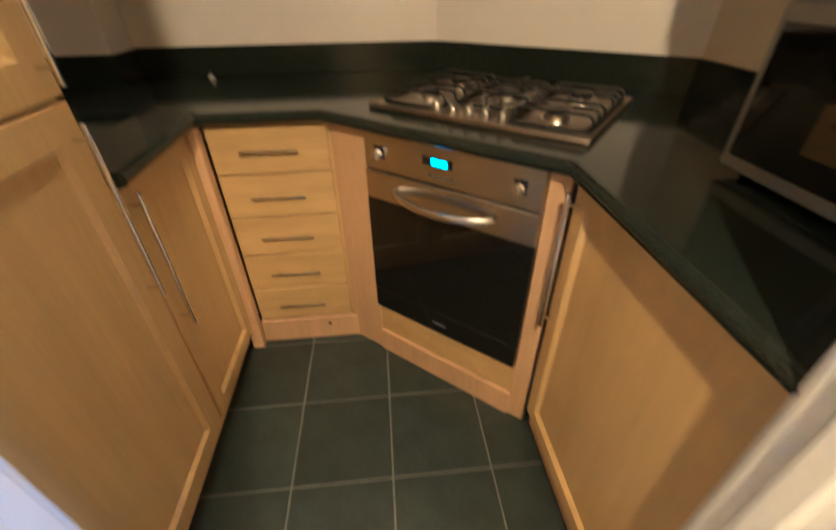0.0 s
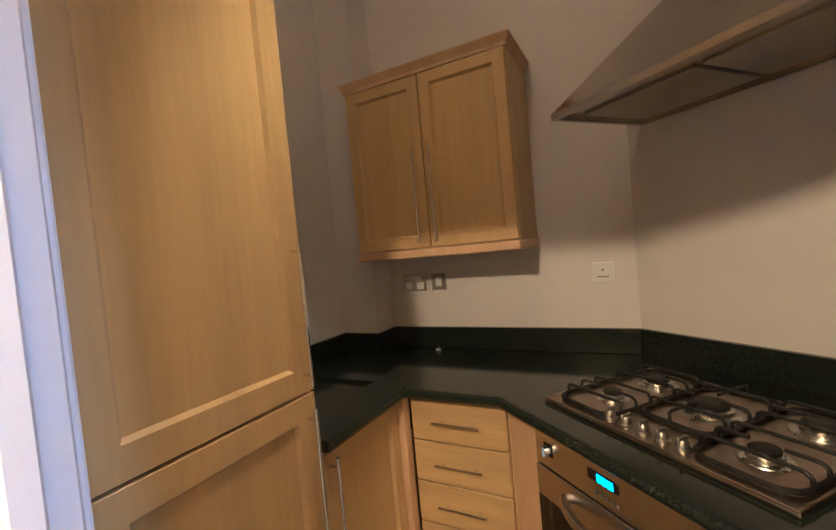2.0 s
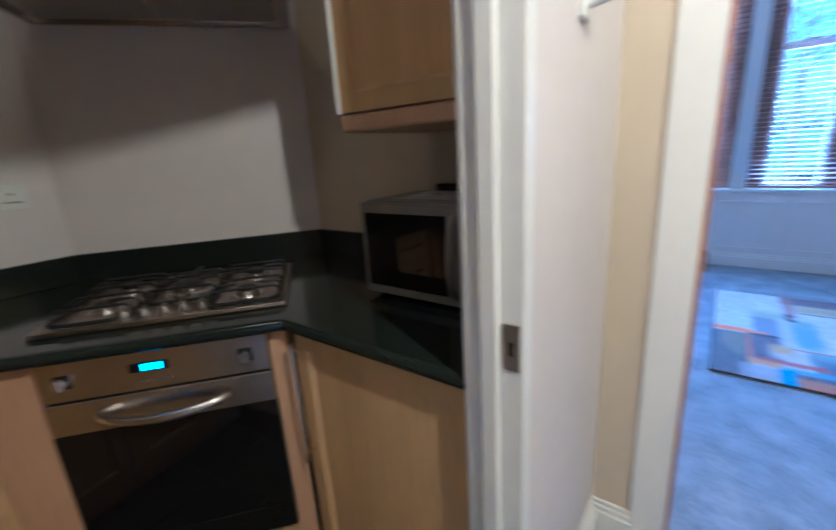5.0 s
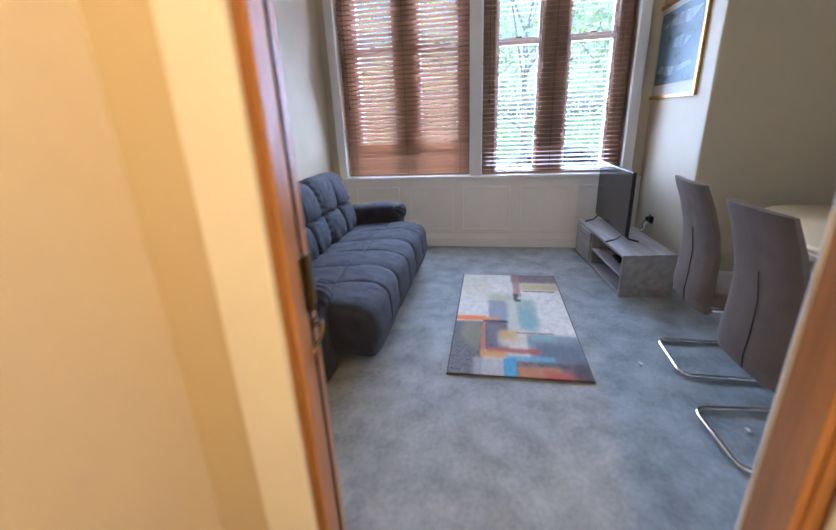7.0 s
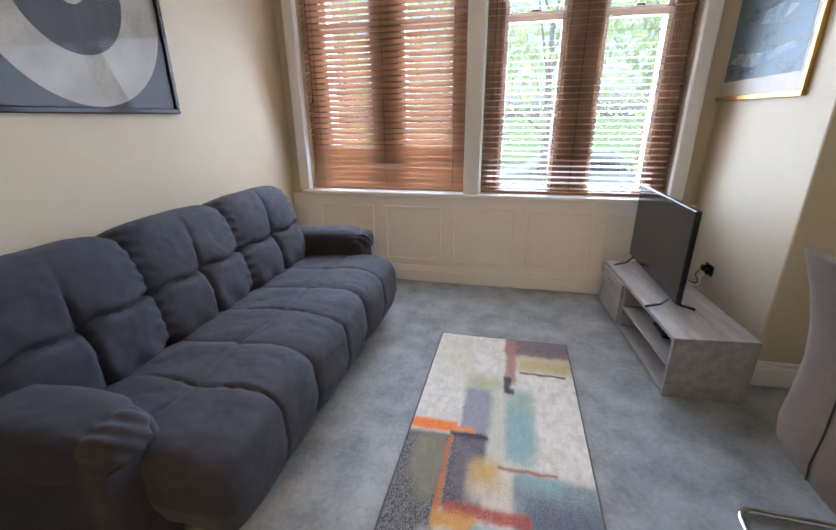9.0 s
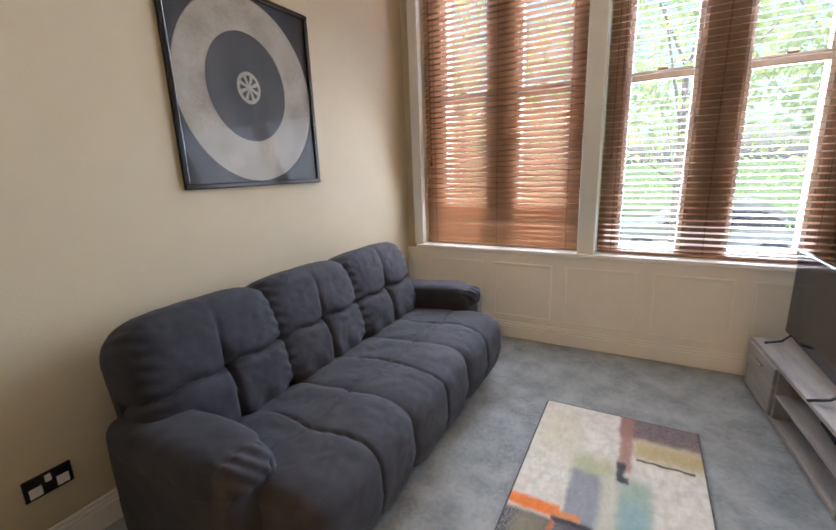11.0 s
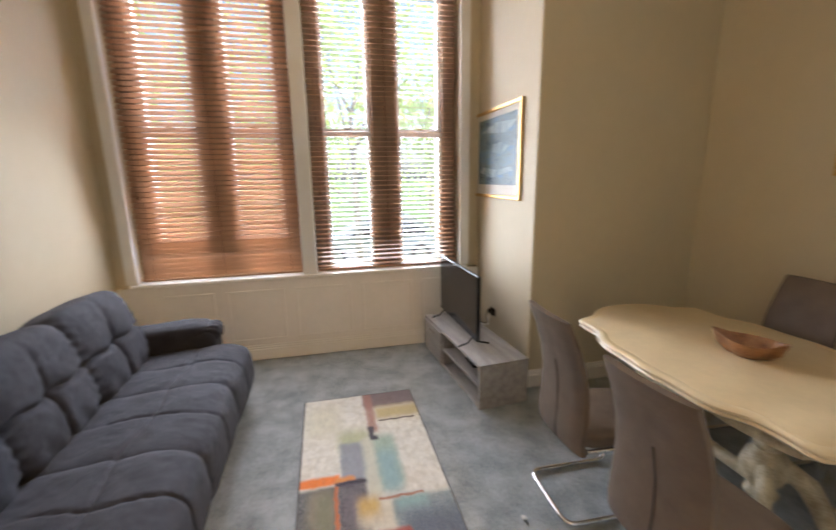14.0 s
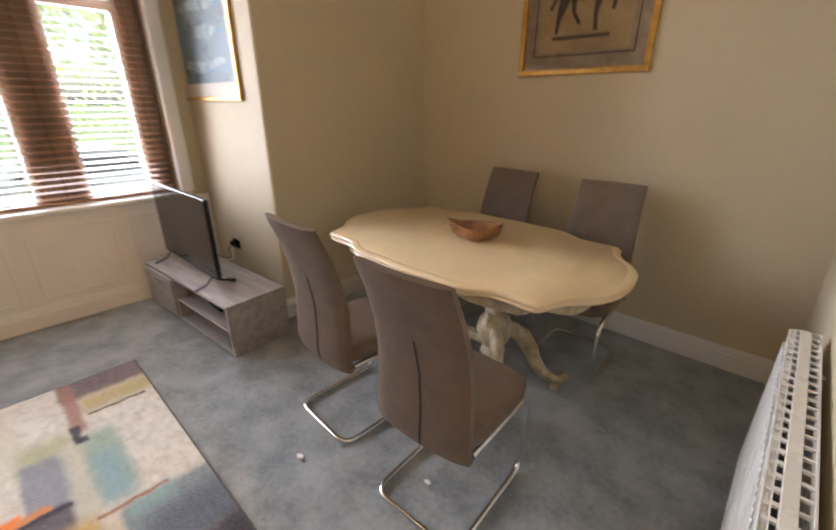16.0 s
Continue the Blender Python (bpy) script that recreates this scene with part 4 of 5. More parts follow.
part("back_frame", boxed(3.0, 5.06, 1.08, 1.30, 0.05, 0.80, bevel=0.06, seg=3), SOFA_CLOTH, sofa, smooth=True)
LEAN_M = pose(0, 0, 0, -17, 0, 0)
for x0, x1 in ((2.98, 3.63), (3.61, 4.26), (4.24, 4.94)):
    def back_dent(u, v, w):
        if v > 0.2:
            return 0.0
        cross = dip(u, 0.22) * dip(w + 0.05, 0.22) * 0.020
        wob = 0.03 * math.sin(u * 9 + x0)
        return 0.016 * dip(w + 0.05 + wob, 0.06) + 0.012 * dip(w + 0.05 + wob, 0.022) + 0.013 * dip(u + 0.02 * math.sin(w * 7), 0.05) * (1 if w < -0.05 else max(0.0, 0.7 - 0.7 * w)) + 0.012 * dip(u + 0.02 * math.sin(w * 7), 0.020) * (1 if w < -0.05 else max(0.0, 0.7 - 0.7 * w)) + cross + 0.005 * math.sin(u * 16 + w * 5) * dip(w + 0.85, 0.3) + 0.0035 * math.sin(w * 34 + u * 11) * dip(abs(u) - 0.86, 0.10)
    bm = BM(); puff(bm, ((x0 + x1) / 2, 1.09, 0.655), (x1 - x0 + 0.07, 0.34, 0.62), 4.2, 64, LEAN_M, back_dent)
    part("back_cushion", bm, SOFA_CLOTH, sofa, smooth=True)
for x0, x1 in ((3.05, 3.67), (3.65, 4.31), (4.29, 4.93)):
    def seat_dent(u, v, w):
        wav = 0.04 * math.sin(v * 5 + x0 * 3)
        front = 1 if v < 0.25 else max(0.25, 1 - 2.5 * (v - 0.25))
        seam = 0.003 * dip(u + wav, 0.10) + 0.010 * dip(u + wav, 0.022)
        across = 0.010 * dip(v + 0.06 + 0.05 * math.sin(u * 3 + 1.5), 0.020) + 0.005 * dip(v + 0.06, 0.10)
        return (seam * front + across if w > -0.5 else 0.4 * seam) + 0.003 * math.sin(u * 9 + v * 6 + x0) * dip(v - 0.5, 0.4) + (0.06 * max(0, -w) if v < 0 else 0)
    bm = BM(); puff(bm, ((x0 + x1) / 2, 0.575, 0.276), (x1 - x0 + 0.07, 0.76, 0.40), 7.0, 64, pose(0, 0, 0, -4, 0, 0), seat_dent)
    for v in bm.verts:
        if v.co.y < 0.45:
            v.co.z -= 0.9 * (0.45 - v.co.y) ** 2
    part("seat_cushion", bm, SOFA_CLOTH, sofa, smooth=True)
for xa, xb, s in ((2.885, 3.115, -1), (4.935, 5.165, 1)):
    bm = BM(); puff(bm, ((xa + xb) / 2 + 0.012 * s * -1, 0.835, 0.29), (xb - xa + 0.012, 0.74, 0.57), 9.0, 20)
    arm = part("arm", bm, SOFA_CLOTH, sofa, smooth=True)

    def pleat(u, v, w):
        return 0.004 * math.sin(u * 15 + w * 9) * dip(v + 0.90, 0.12) + 0.012 * dip(v + 0.78, 0.05) + 0.004 * math.sin(v * 5)
    bm = BM(); puff(bm, ((xa + xb) / 2, 0.815, 0.525), (xb - xa + 0.03, 0.77, 0.19), 3.4, 40, pose(0, 0, 0, -3, 0, 0), pleat)
    part("arm_pad", bm, SOFA_CLOTH, arm, smooth=True)
for x in (3.1, 4.98):
    for y in (0.6, 1.15):
        bm = BM(); rod(bm, (x, y, 0), (x, y, 0.05), 0.025, 10); part("foot", bm, BLACK_PLASTIC, sofa)


# rug
def rug_material():
    m = bpy.data.materials.new("abstract_rug_pile")
    m.use_nodes = True
    n, l = m.node_tree.nodes, m.node_tree.links
    p = n["Principled BSDF"]
    p.inputs["Roughness"].default_value = 0.95
    p.inputs["Sheen Weight"].default_value = 0.2
    co = n.new("ShaderNodeTexCoord")
    wob = n.new("ShaderNodeTexNoise")
    wob.inputs["Scale"].default_value, wob.inputs["Detail"].default_value = 22, 12
    fine = n.new("ShaderNodeTexNoise")
    fine.inputs["Scale"].default_value, fine.inputs["Detail"].default_value = 260, 3
    l.new(co.outputs["Object"], wob.inputs[0])
    mpf = n.new("ShaderNodeMapping")
    mpf.inputs["Scale"].default_value = (0.45, 1, 1)
    l.new(co.outputs["Object"], mpf.inputs[0])
    l.new(mpf.outputs[0], fine.inputs[0])
    warp = n.new("ShaderNodeVectorMath")
    warp.operation = "MULTIPLY_ADD"
    warp.inputs[1].default_value = (0.030, 0.030, 0)
    l.new(wob.outputs["Color"], warp.inputs[0])
    l.new(co.outputs["Object"], warp.inputs[2])
    sep = n.new("ShaderNodeSeparateXYZ")
    l.new(warp.outputs[0], sep.inputs[0])

    def math_node(op, a, b=None):
        k = n.new("ShaderNodeMath")
        k.operation = op
        for i, v in ((0, a), (1, b)):
            if v is None:
                continue
            if isinstance(v, (int, float)):
                k.inputs[i].default_value = v
            else:
                l.new(v, k.inputs[i])
        return k.outputs[0]

    def ramp(v, a, b):
        k = n.new("ShaderNodeMapRange")
        k.interpolation_type = "SMOOTHSTEP"
        l.new(v, k.inputs[0])
        k.inputs[1].default_value, k.inputs[2].default_value = a, b
        return k.outputs[0]
    # u across from the sofa side, v from the window end, both 0..1
    u = math_node("DIVIDE", math_node("SUBTRACT", -0.147, sep.outputs[1]), 0.798)
    v = math_node("DIVIDE", math_node("SUBTRACT", 4.742, sep.outputs[0]), 1.577)
    base = n.new("ShaderNodeMix")
    base.data_type = "RGBA"
    base.inputs["A"].default_value, base.inputs["B"].default_value = (0.66, 0.64, 0.57, 1), (0.58, 0.55, 0.47, 1)
    l.new(ramp(wob.outputs[0], 0.4, 0.65), base.inputs["Factor"])
    colour = base.outputs["Result"]
    speck = ramp(fine.outputs[0], 0.36, 0.62)
    for u0, u1, v0, v1, soft, rgb, fleck in (
            # pale middle field
            (0.02, 0.30, 0.06, 0.30, 0.09, (0.58, 0.55, 0.42), 0.1), (0.28, 0.53, 0.28, 0.42, 0.05, (0.40, 0.42, 0.25), 0.3), (0.285, 0.52, 0.36, 0.60, 0.018, (0.24, 0.26, 0.30), 0.4), (0.52, 0.72, 0.34, 0.64, 0.035, (0.30, 0.40, 0.32), 0.35),
            (0.56, 0.70, 0.44, 0.66, 0.05, (0.24, 0.38, 0.40), 0.3), (0.46, 0.55, 0.34, 0.68, 0.03, (0.52, 0.52, 0.42), 0.3),
            # window end
            (0.53, 1.10, -0.1, 0.125, 0.02, (0.11, 0.07, 0.085), 0.7), (0.62, 1.10, 0.125, 0.225, 0.035, (0.46, 0.37, 0.17), 0.3), (0.535, 0.61, 0.00, 0.31, 0.018, (0.34, 0.17, 0.13), 0.6),
            (0.64, 0.95, 0.230, 0.240, 0.005, (0.05, 0.035, 0.03), 0.1), (0.53, 0.575, 0.27, 0.36, 0.010, (0.03, 0.03, 0.045), 0.4), (0.54, 0.60, 0.335, 0.365, 0.010, (0.03, 0.03, 0.045), 0.4),
            # dark blocks by the door end
            (-0.1, 0.24, 0.59, 1.1, 0.012, (0.035, 0.04, 0.055), 0.9), (0.06, 0.23, 0.60, 0.76, 0.045, (0.24, 0.21, 0.14), 0.6), (0.12, 0.22, 0.62, 0.82, 0.04, (0.19, 0.19, 0.12), 0.6),
            (0.25, 0.45, 0.575, 0.83, 0.020, (0.040, 0.036, 0.058), 0.7), (0.30, 0.44, 0.62, 0.78, 0.06, (0.15, 0.13, 0.15), 0.6), (0.38, 0.66, 0.69, 0.80, 0.045, (0.56, 0.51, 0.40), 0.3), (0.38, 0.52, 0.665, 0.745, 0.035, (0.52, 0.34, 0.10), 0.4),
            (0.60, 1.1, 0.695, 0.90, 0.020, (0.16, 0.22, 0.24), 0.7), (0.66, 1.1, 0.76, 0.92, 0.05, (0.09, 0.11, 0.15), 0.8), (0.62, 0.84, 0.69, 0.74, 0.03, (0.22, 0.36, 0.36), 0.4), (0.52, 0.82, 0.678, 0.690, 0.006, (0.34, 0.13, 0.07), 0.5),
            (0.0, 0.27, 0.535, 0.580, 0.010, (0.78, 0.19, 0.02), 0.2), (0.24, 0.38, 0.550, 0.578, 0.010, (0.66, 0.24, 0.06), 0.5), (0.24, 0.46, 0.575, 0.592, 0.007, (0.03, 0.025, 0.04), 0.3), (0.232, 0.256, 0.59, 0.86, 0.007, (0.48, 0.12, 0.03), 0.6),
            (0.18, 0.42, 0.885, 1.1, 0.02, (0.34, 0.33, 0.33), 0.95), (0.27, 0.68, 0.810, 0.850, 0.012, (0.36, 0.07, 0.045), 0.5), (0.23, 0.44, 0.838, 0.885, 0.016, (0.54, 0.27, 0.05), 0.5), (0.42, 0.78, 0.862, 0.905, 0.016, (0.15, 0.33, 0.45), 0.5),
            (0.48, 1.1, 0.90, 1.1, 0.016, (0.030, 0.026, 0.04), 0.8), (0.40, 0.495, 0.885, 1.1, 0.008, (0.05, 0.28, 0.46), 0.4), (0.50, 0.80, 0.935, 1.1, 0.018, (0.42, 0.17, 0.055), 0.6), (0.68, 0.96, 0.955, 1.1, 0.025, (0.36, 0.06, 0.045), 0.8), (0.88, 1.1, 0.90, 1.1, 0.05, (0.028, 0.024, 0.035), 0.6)):
        f = math_node("MULTIPLY", math_node("MULTIPLY", ramp(u, u0 - soft, u0 + soft), ramp(u, u1 + soft, u1 - soft)), math_node("MULTIPLY", ramp(v, v0 - soft, v0 + soft), ramp(v, v1 + soft, v1 - soft)))
        keep = n.new("ShaderNodeMapRange")
        l.new(speck, keep.inputs[0])
        keep.inputs[3].default_value, keep.inputs[4].default_value = 1 - fleck * 0.35, 1.0
        f = math_node("MULTIPLY", f, keep.outputs[0])
        mx = n.new("ShaderNodeMix")
        mx.data_type = "RGBA"
        l.new(f, mx.inputs["Factor"])
        l.new(colour, mx.inputs["A"])
        mx.inputs["B"].default_value = (*rgb, 1)
        colour = mx.outputs["Result"]
    # worn, brushed pile
    mpb = n.new("ShaderNodeMapping")
    mpb.inputs["Scale"].default_value = (1, 2.6, 1)
    l.new(co.outputs["Object"], mpb.inputs[0])
    brush = n.new("ShaderNodeTexNoise")
    brush.inputs["Scale"].default_value, brush.inputs["Detail"].default_value, brush.inputs["Roughness"].default_value = 13, 12, 0.75
    l.new(mpb.outputs[0], brush.inputs[0])
    worn = n.new("ShaderNodeMapRange")
    l.new(brush.outputs[0], worn.inputs[0])
    for i, val in ((1, 0.33), (2, 0.62), (3, 0.82), (4, 1.06)):
        worn.inputs[i].default_value = val
    scale_c = n.new("ShaderNodeVectorMath")
    scale_c.operation = "SCALE"
    l.new(colour, scale_c.inputs[0])
    l.new(worn.outputs[0], scale_c.inputs["Scale"])
    colour = scale_c.outputs[0]
    l.new(colour, p.inputs["Base Color"])
    b = n.new("ShaderNodeBump")
    b.inputs["Strength"].default_value, b.inputs["Distance"].default_value = 0.8, 0.006
    l.new(fine.outputs[0], b.inputs["Height"])
    l.new(b.outputs[0], p.inputs["Normal"])
    return m


rug = thing("rug", "abstract multicoloured pile rug on the carpet", "rug", (3.94, -0.56, 0))
part("weave", boxed(3.150, 4.727, -0.960, -0.162, 0.002, 0.014, bevel=0.004, seg=2), rug_material(), rug)
bm = BM(); tube(bm, [(3.148, -0.962, 0.007), (4.729, -0.962, 0.007), (4.729, -0.160, 0.007), (3.148, -0.160, 0.007)], 0.006, 6, closed=True)
part("binding", bm, LEATHER_DARK, rug, "dark bound edge")

# television stand
tvs = thing("tv_stand", "low grey oak television stand with one door and open shelves", "tv stand", (4.9, -1.6, 0))
part("top", boxed(4.30, 5.49, -1.80, -1.398, 0.325, 0.347, bevel=0.001), GREY_OAK, tvs)
part("base_board", boxed(4.32, 5.47, -1.80, -1.40, 0.012, 0.034), GREY_OAK, tvs)
part("end_panel", boxed(4.30, 4.322, -1.80, -1.400, 0.0, 0.325), GREY_OAK, tvs)
part("end_panel", boxed(5.468, 5.49, -1.80, -1.400, 0.0, 0.325), GREY_OAK, tvs)
part("divider", boxed(5.02, 5.04, -1.80, -1.402, 0.034, 0.325), GREY_OAK, tvs)
part("shelf", boxed(4.322, 5.02, -1.80, -1.404, 0.165, 0.181), GREY_OAK, tvs)
part("back_panel", boxed(4.322, 5.468, -1.800, -1.794, 0.034, 0.325), GREY_OAK, tvs)
d = part("door", boxed(5.042, 5.466, -1.402, -1.384, 0.036, 0.322, bevel=0.001), GREY_OAK, tvs)
bm = BM(); box(bm, 5.20, 5.31, -1.384, -1.368, 0.262, 0.274, bevel=0.003); part("handle", bm, STEEL, d, "small steel bar handle")
tvs.matrix_basis = pose(4.938, -1.548, 0, 0, 0, 4.8)
solid("set_top_box", boxed(4.62, 4.80, -1.60, -1.46, 0.181, 0.205, bevel=0.004), BLACK_PLASTIC, "small black box on the stand's shelf", "set-top box")

TVM = pose(5.035, -1.475, 0.347, 0, 0, 1.5)
tv = thing("television", "flat black television on two splayed feet, switched off", "television", TVM.translation)
bm = BM(); box(bm, -0.455, 0.455, -0.014, 0.014, 0.070, 0.590, bevel=0.004, seg=2, m=TVM); box(bm, -0.36, 0.36, -0.052, -0.012, 0.10, 0.42, bevel=0.012, seg=2, m=TVM); body = part("body", bm, BLACK_PLASTIC, tv)
bm = BM(); box(bm, -0.447, 0.447, 0.0142, 0.0152, 0.088, 0.582, m=TVM); part("screen", bm, SCREEN, tv, "dark glossy screen")
for x in (-0.36, 0.36):
    bm = BM(); tube(bm, [TVM @ Vector((x - 0.0, 0.13, 0.008)), TVM @ Vector((x, 0.05, 0.03)), TVM @ Vector((x, 0.0, 0.085)), TVM @ Vector((x, -0.05, 0.03)), TVM @ Vector((x, -0.13, 0.008))], 0.008, 8)
    part("foot", bm, BLACK_PLASTIC, tv, smooth=True)
th = thing("wall_socket", "black socket with plugs on the wall behind the television", "socket", (5.26, NIB, 0.40))
part("plate", boxed(5.20, 5.31, NIB, NIB + 0.01, 0.375, 0.445, bevel=0.002), BLACK_PLASTIC, th)
for x in (5.22, 5.29):
    part("plug", boxed(x - 0.018, x + 0.018, NIB + 0.01, NIB + 0.04, 0.387, 0.427, bevel=0.006), BLACK_PLASTIC, th)
for k, x in enumerate((5.22, 5.29)):
    bm = BM(); tube(bm, fillet([(x, NIB + 0.045, 0.39), (x - 0.02, NIB + 0.075, 0.365), (x - 0.10 - 0.05 * k, NIB + 0.10, 0.352), (x - 0.16, NIB + 0.15, 0.352), (x - 0.12, -1.53, 0.50)], 0.06, 6), 0.0035, 6)
    solid("power_cable", bm, WHITE_PLASTIC if k == 0 else BLACK_PLASTIC, "thin power cable trailing behind the television", "cable", "television cables", smooth=True)

th = thing("wall_socket", "black double wall socket with white inserts", "socket", (2.765, NORTH, 0.30))
pl = part("plate", boxed(2.688, 2.842, NORTH - 0.010, NORTH, 0.295, 0.385, bevel=0.002), BLACK_PLASTIC, th)
for x0, x1, z0, z1 in ((2.702, 2.742, 0.305, 0.345), (2.788, 2.828, 0.305, 0.345), (2.755, 2.775, 0.345, 0.375)):
    part("insert", boxed(x0, x1, NORTH - 0.013, NORTH - 0.0095, z0, z1, bevel=0.001), WHITE_PLASTIC, pl)

th = thing("low_unit", "low white open unit beside the lounge door", "unit", (2.2, 1.05, 0))
for z0, z1, o in ((0.275, 0.298, 0.02), (0.195, 0.215, 0.03), (0.0, 0.02, 0.0)):
    part("shelf", boxed(1.98, 2.42 + o, 0.76 - o * 0.3, 1.36, z0, z1, bevel=0.002), WHITE_GLOSS, th)
for y0 in (0.79, 1.335):
    part("side", boxed(1.99, 2.38, y0, y0 + 0.018, 0.02, 0.275), WHITE_GLOSS, th)

# radiator
rad = thing("radiator", "white double-panel radiator with a slotted top grille", "radiator", (1.92, -1.9, 0.12))
R0, R1 = -2.42, -1.12
RF = 1.944
part("front_panel", boxed(RF - 0.014, RF, R0, R1, 0.14, 0.735, bevel=0.005, seg=2), RADIATOR, rad)
part("rear_panel", boxed(1.862, 1.872, R0, R1, 0.14, 0.74, bevel=0.004), RADIATOR, rad)
for k in range(int((R1 - R0 - 0.04) / 0.033)):
    bm = BM(); y = R0 + 0.03 + k * 0.033
    box(bm, RF + 0.001, RF + 0.007, y, y + 0.016, 0.18, 0.70, bevel=0.003); part("flute", bm, RADIATOR, rad)
# top: a row of large slots by the wall, a plain strip, two rows of small slots on the front slope
bm = BM(); box(bm, 1.862, 1.868, R0, R1, 0.740, 0.748, bevel=0.001); box(bm, 1.889, 1.918, R0, R1, 0.740, 0.748, bevel=0.002)
box(bm, 1.929, 1.932, R0, R1, 0.736, 0.744); box(bm, 1.942, RF + 0.003, R0, R1, 0.730, 0.740, bevel=0.002)
for k in range(29):
    y = R0 + (R1 - R0) * k / 29
    box(bm, 1.868, 1.889, y, y + 0.008, 0.739, 0.746); box(bm, 1.918, 1.929, y + 0.006, y + 0.018, 0.738, 0.746); box(bm, 1.932, 1.942, y + 0.006, y + 0.018, 0.733, 0.742)
part("grille", bm, RADIATOR, rad)
for y in (R0, R1 - 0.006):
    bm = BM(); box(bm, 1.873, RF - 0.015, y, y + 0.006, 0.14, 0.735); part("side_panel", bm, RADIATOR, rad)
for y in (R0 + 0.2, R1 - 0.2):
    part("bracket", boxed(WX1, 1.861, y, y + 0.03, 0.2, 0.7), RADIATOR, rad)
for y in (R0 + 0.03, R1 - 0.03):
    bm = BM(); rod(bm, (1.905, y, 0.0), (1.905, y, 0.15), 0.008, 8); part("pipe", bm, RADIATOR, rad)


# ---------------------------------------------------------------- dining
table = thing("dining_table", "cream lacquered baroque dining table with a scalloped top", "table", (3.33, -2.37, 0))
def table_outline(scale_out):
    pts = []
    for k in range(160):
        a = 2 * math.pi * k / 160
        c, s = math.cos(a), math.sin(a)
        r = (abs(c / 0.87) ** 2.5 + abs(s / 0.55) ** 2.5) ** (-1 / 2.5)
        q = abs(a % math.pi - math.pi / 2)
        corner = abs(q - 0.98)
        r += 0.040 * math.exp(-(corner / 0.07) ** 2) - 0.036 * math.exp(-((corner - 0.20) / 0.12) ** 2) + 0.005 * math.cos(a * 12)
        pts.append((3.335 + (r + scale_out) * c, -2.40 + (r + scale_out) * s))
    return pts


bm = BM()
levels = [(-0.075, 0.700), (-0.020, 0.706), (-0.004, 0.718), (-0.012, 0.728), (0.0, 0.738), (0.0, 0.748), (-0.010, 0.757), (-0.035, 0.760), (-0.043, 0.757), (-0.050, 0.760)]
rings = [[bm.verts.new((x, y, z)) for x, y in table_outline(o)] for o, z in levels]
for a, b in zip(rings, rings[1:]):
    for k in range(160):
        bm.faces.new((a[k], a[(k + 1) % 160], b[(k + 1) % 160], b[k]))
bm.faces.new(rings[-1]); bm.faces.new(rings[0][::-1])
part("tabletop", bm, TABLE_CREAM, table, smooth=True)
bm = BM()
o1, o2 = table_outline(-0.115), table_outline(-0.14)
ra = [[bm.verts.new((x, y, z + (0.018 * math.cos(k * 2 * math.pi / 160 * 12) if z < 0.68 else 0))) for k, (x, y) in enumerate(o)] for o, z in ((o1, 0.702), (o1, 0.635), (o2, 0.635), (o2, 0.702))]
for a, b in zip(ra, ra[1:] + ra[:1]):
    for k in range(160):
        bm.faces.new((a[k], a[(k + 1) % 160], b[(k + 1) % 160], b[k]))
part("apron", bm, TABLE_WORN, table, "worn scalloped apron", smooth=True)
for px, py, angles in ((3.06, -2.31, (128, 212)), (3.68, -2.35, (45, -45))):
    bm = BM(); lathe(bm, [(0.055, 0.17), (0.07, 0.20), (0.05, 0.235), (0.075, 0.27), (0.098, 0.33), (0.085, 0.39), (0.05, 0.43), (0.06, 0.45), (0.045, 0.48), (0.075, 0.53), (0.095, 0.58), (0.085, 0.64), (0.12, 0.66), (0.12, 0.70)], (px, py, 0), 24)
    ped = part("pedestal", bm, TABLE_WORN, table, "worn turned baluster pedestal", smooth=True)
    for a in angles:
        c, s = math.cos(radians(a)), math.sin(radians(a))
        prof = [(0.03, 0.33), (0.10, 0.345), (0.17, 0.31), (0.22, 0.24), (0.26, 0.16), (0.31, 0.095), (0.37, 0.055), (0.42, 0.050), (0.445, 0.075), (0.43, 0.10)]
        bm = BM()
        ring_r = [0.045, 0.048, 0.048, 0.044, 0.038, 0.033, 0.031, 0.032, 0.03, 0.022]
        pts = [Vector((px + c * d * 0.88, py + s * d * 0.88, z)) for d, z in prof]
        prev = None
        for p, rr in zip(pts, ring_r):
            i = pts.index(p)
            dd = (pts[min(i + 1, len(pts) - 1)] - pts[max(i - 1, 0)]).normalized()
            side = Vector((-s, c, 0))
            up = dd.cross(side).normalized()
            ring = [bm.verts.new(p + side * rr * 0.75 * math.cos(k * math.pi / 6) + up * rr * math.sin(k * math.pi / 6)) for k in range(12)]
            if prev:
                for k in range(12):
                    bm.faces.new((prev[k], prev[(k + 1) % 12], ring[(k + 1) % 12], ring[k]))
            else:
                bm.faces.new(ring[::-1])
            prev = ring
        bm.faces.new(prev)
        part("scroll_leg", bm, TABLE_WORN, table, "worn carved scroll leg", smooth=True)
        bm = BM(); rod(bm, (px + c * 0.35, py + s * 0.35, 0), (px + c * 0.35, py + s * 0.35, 0.03), 0.028, 12); part("foot_pad", bm, TABLE_WORN, table)
bm = BM(); box(bm, 3.06, 3.68, -2.365, -2.305, 0.20, 0.26, bevel=0.02, seg=2); part("stretcher", bm, TABLE_WORN, table)

bm = BM()
BW = pose(3.31, -2.44, 0.760, 0, 0, 25)
levels = [(0.0, 0.006), (0.55, 0.0), (0.62, 0.004), (0.85, 0.035), (1.0, 0.082), (0.93, 0.078), (0.78, 0.036), (0.5, 0.016), (0.02, 0.013)]
rings = []
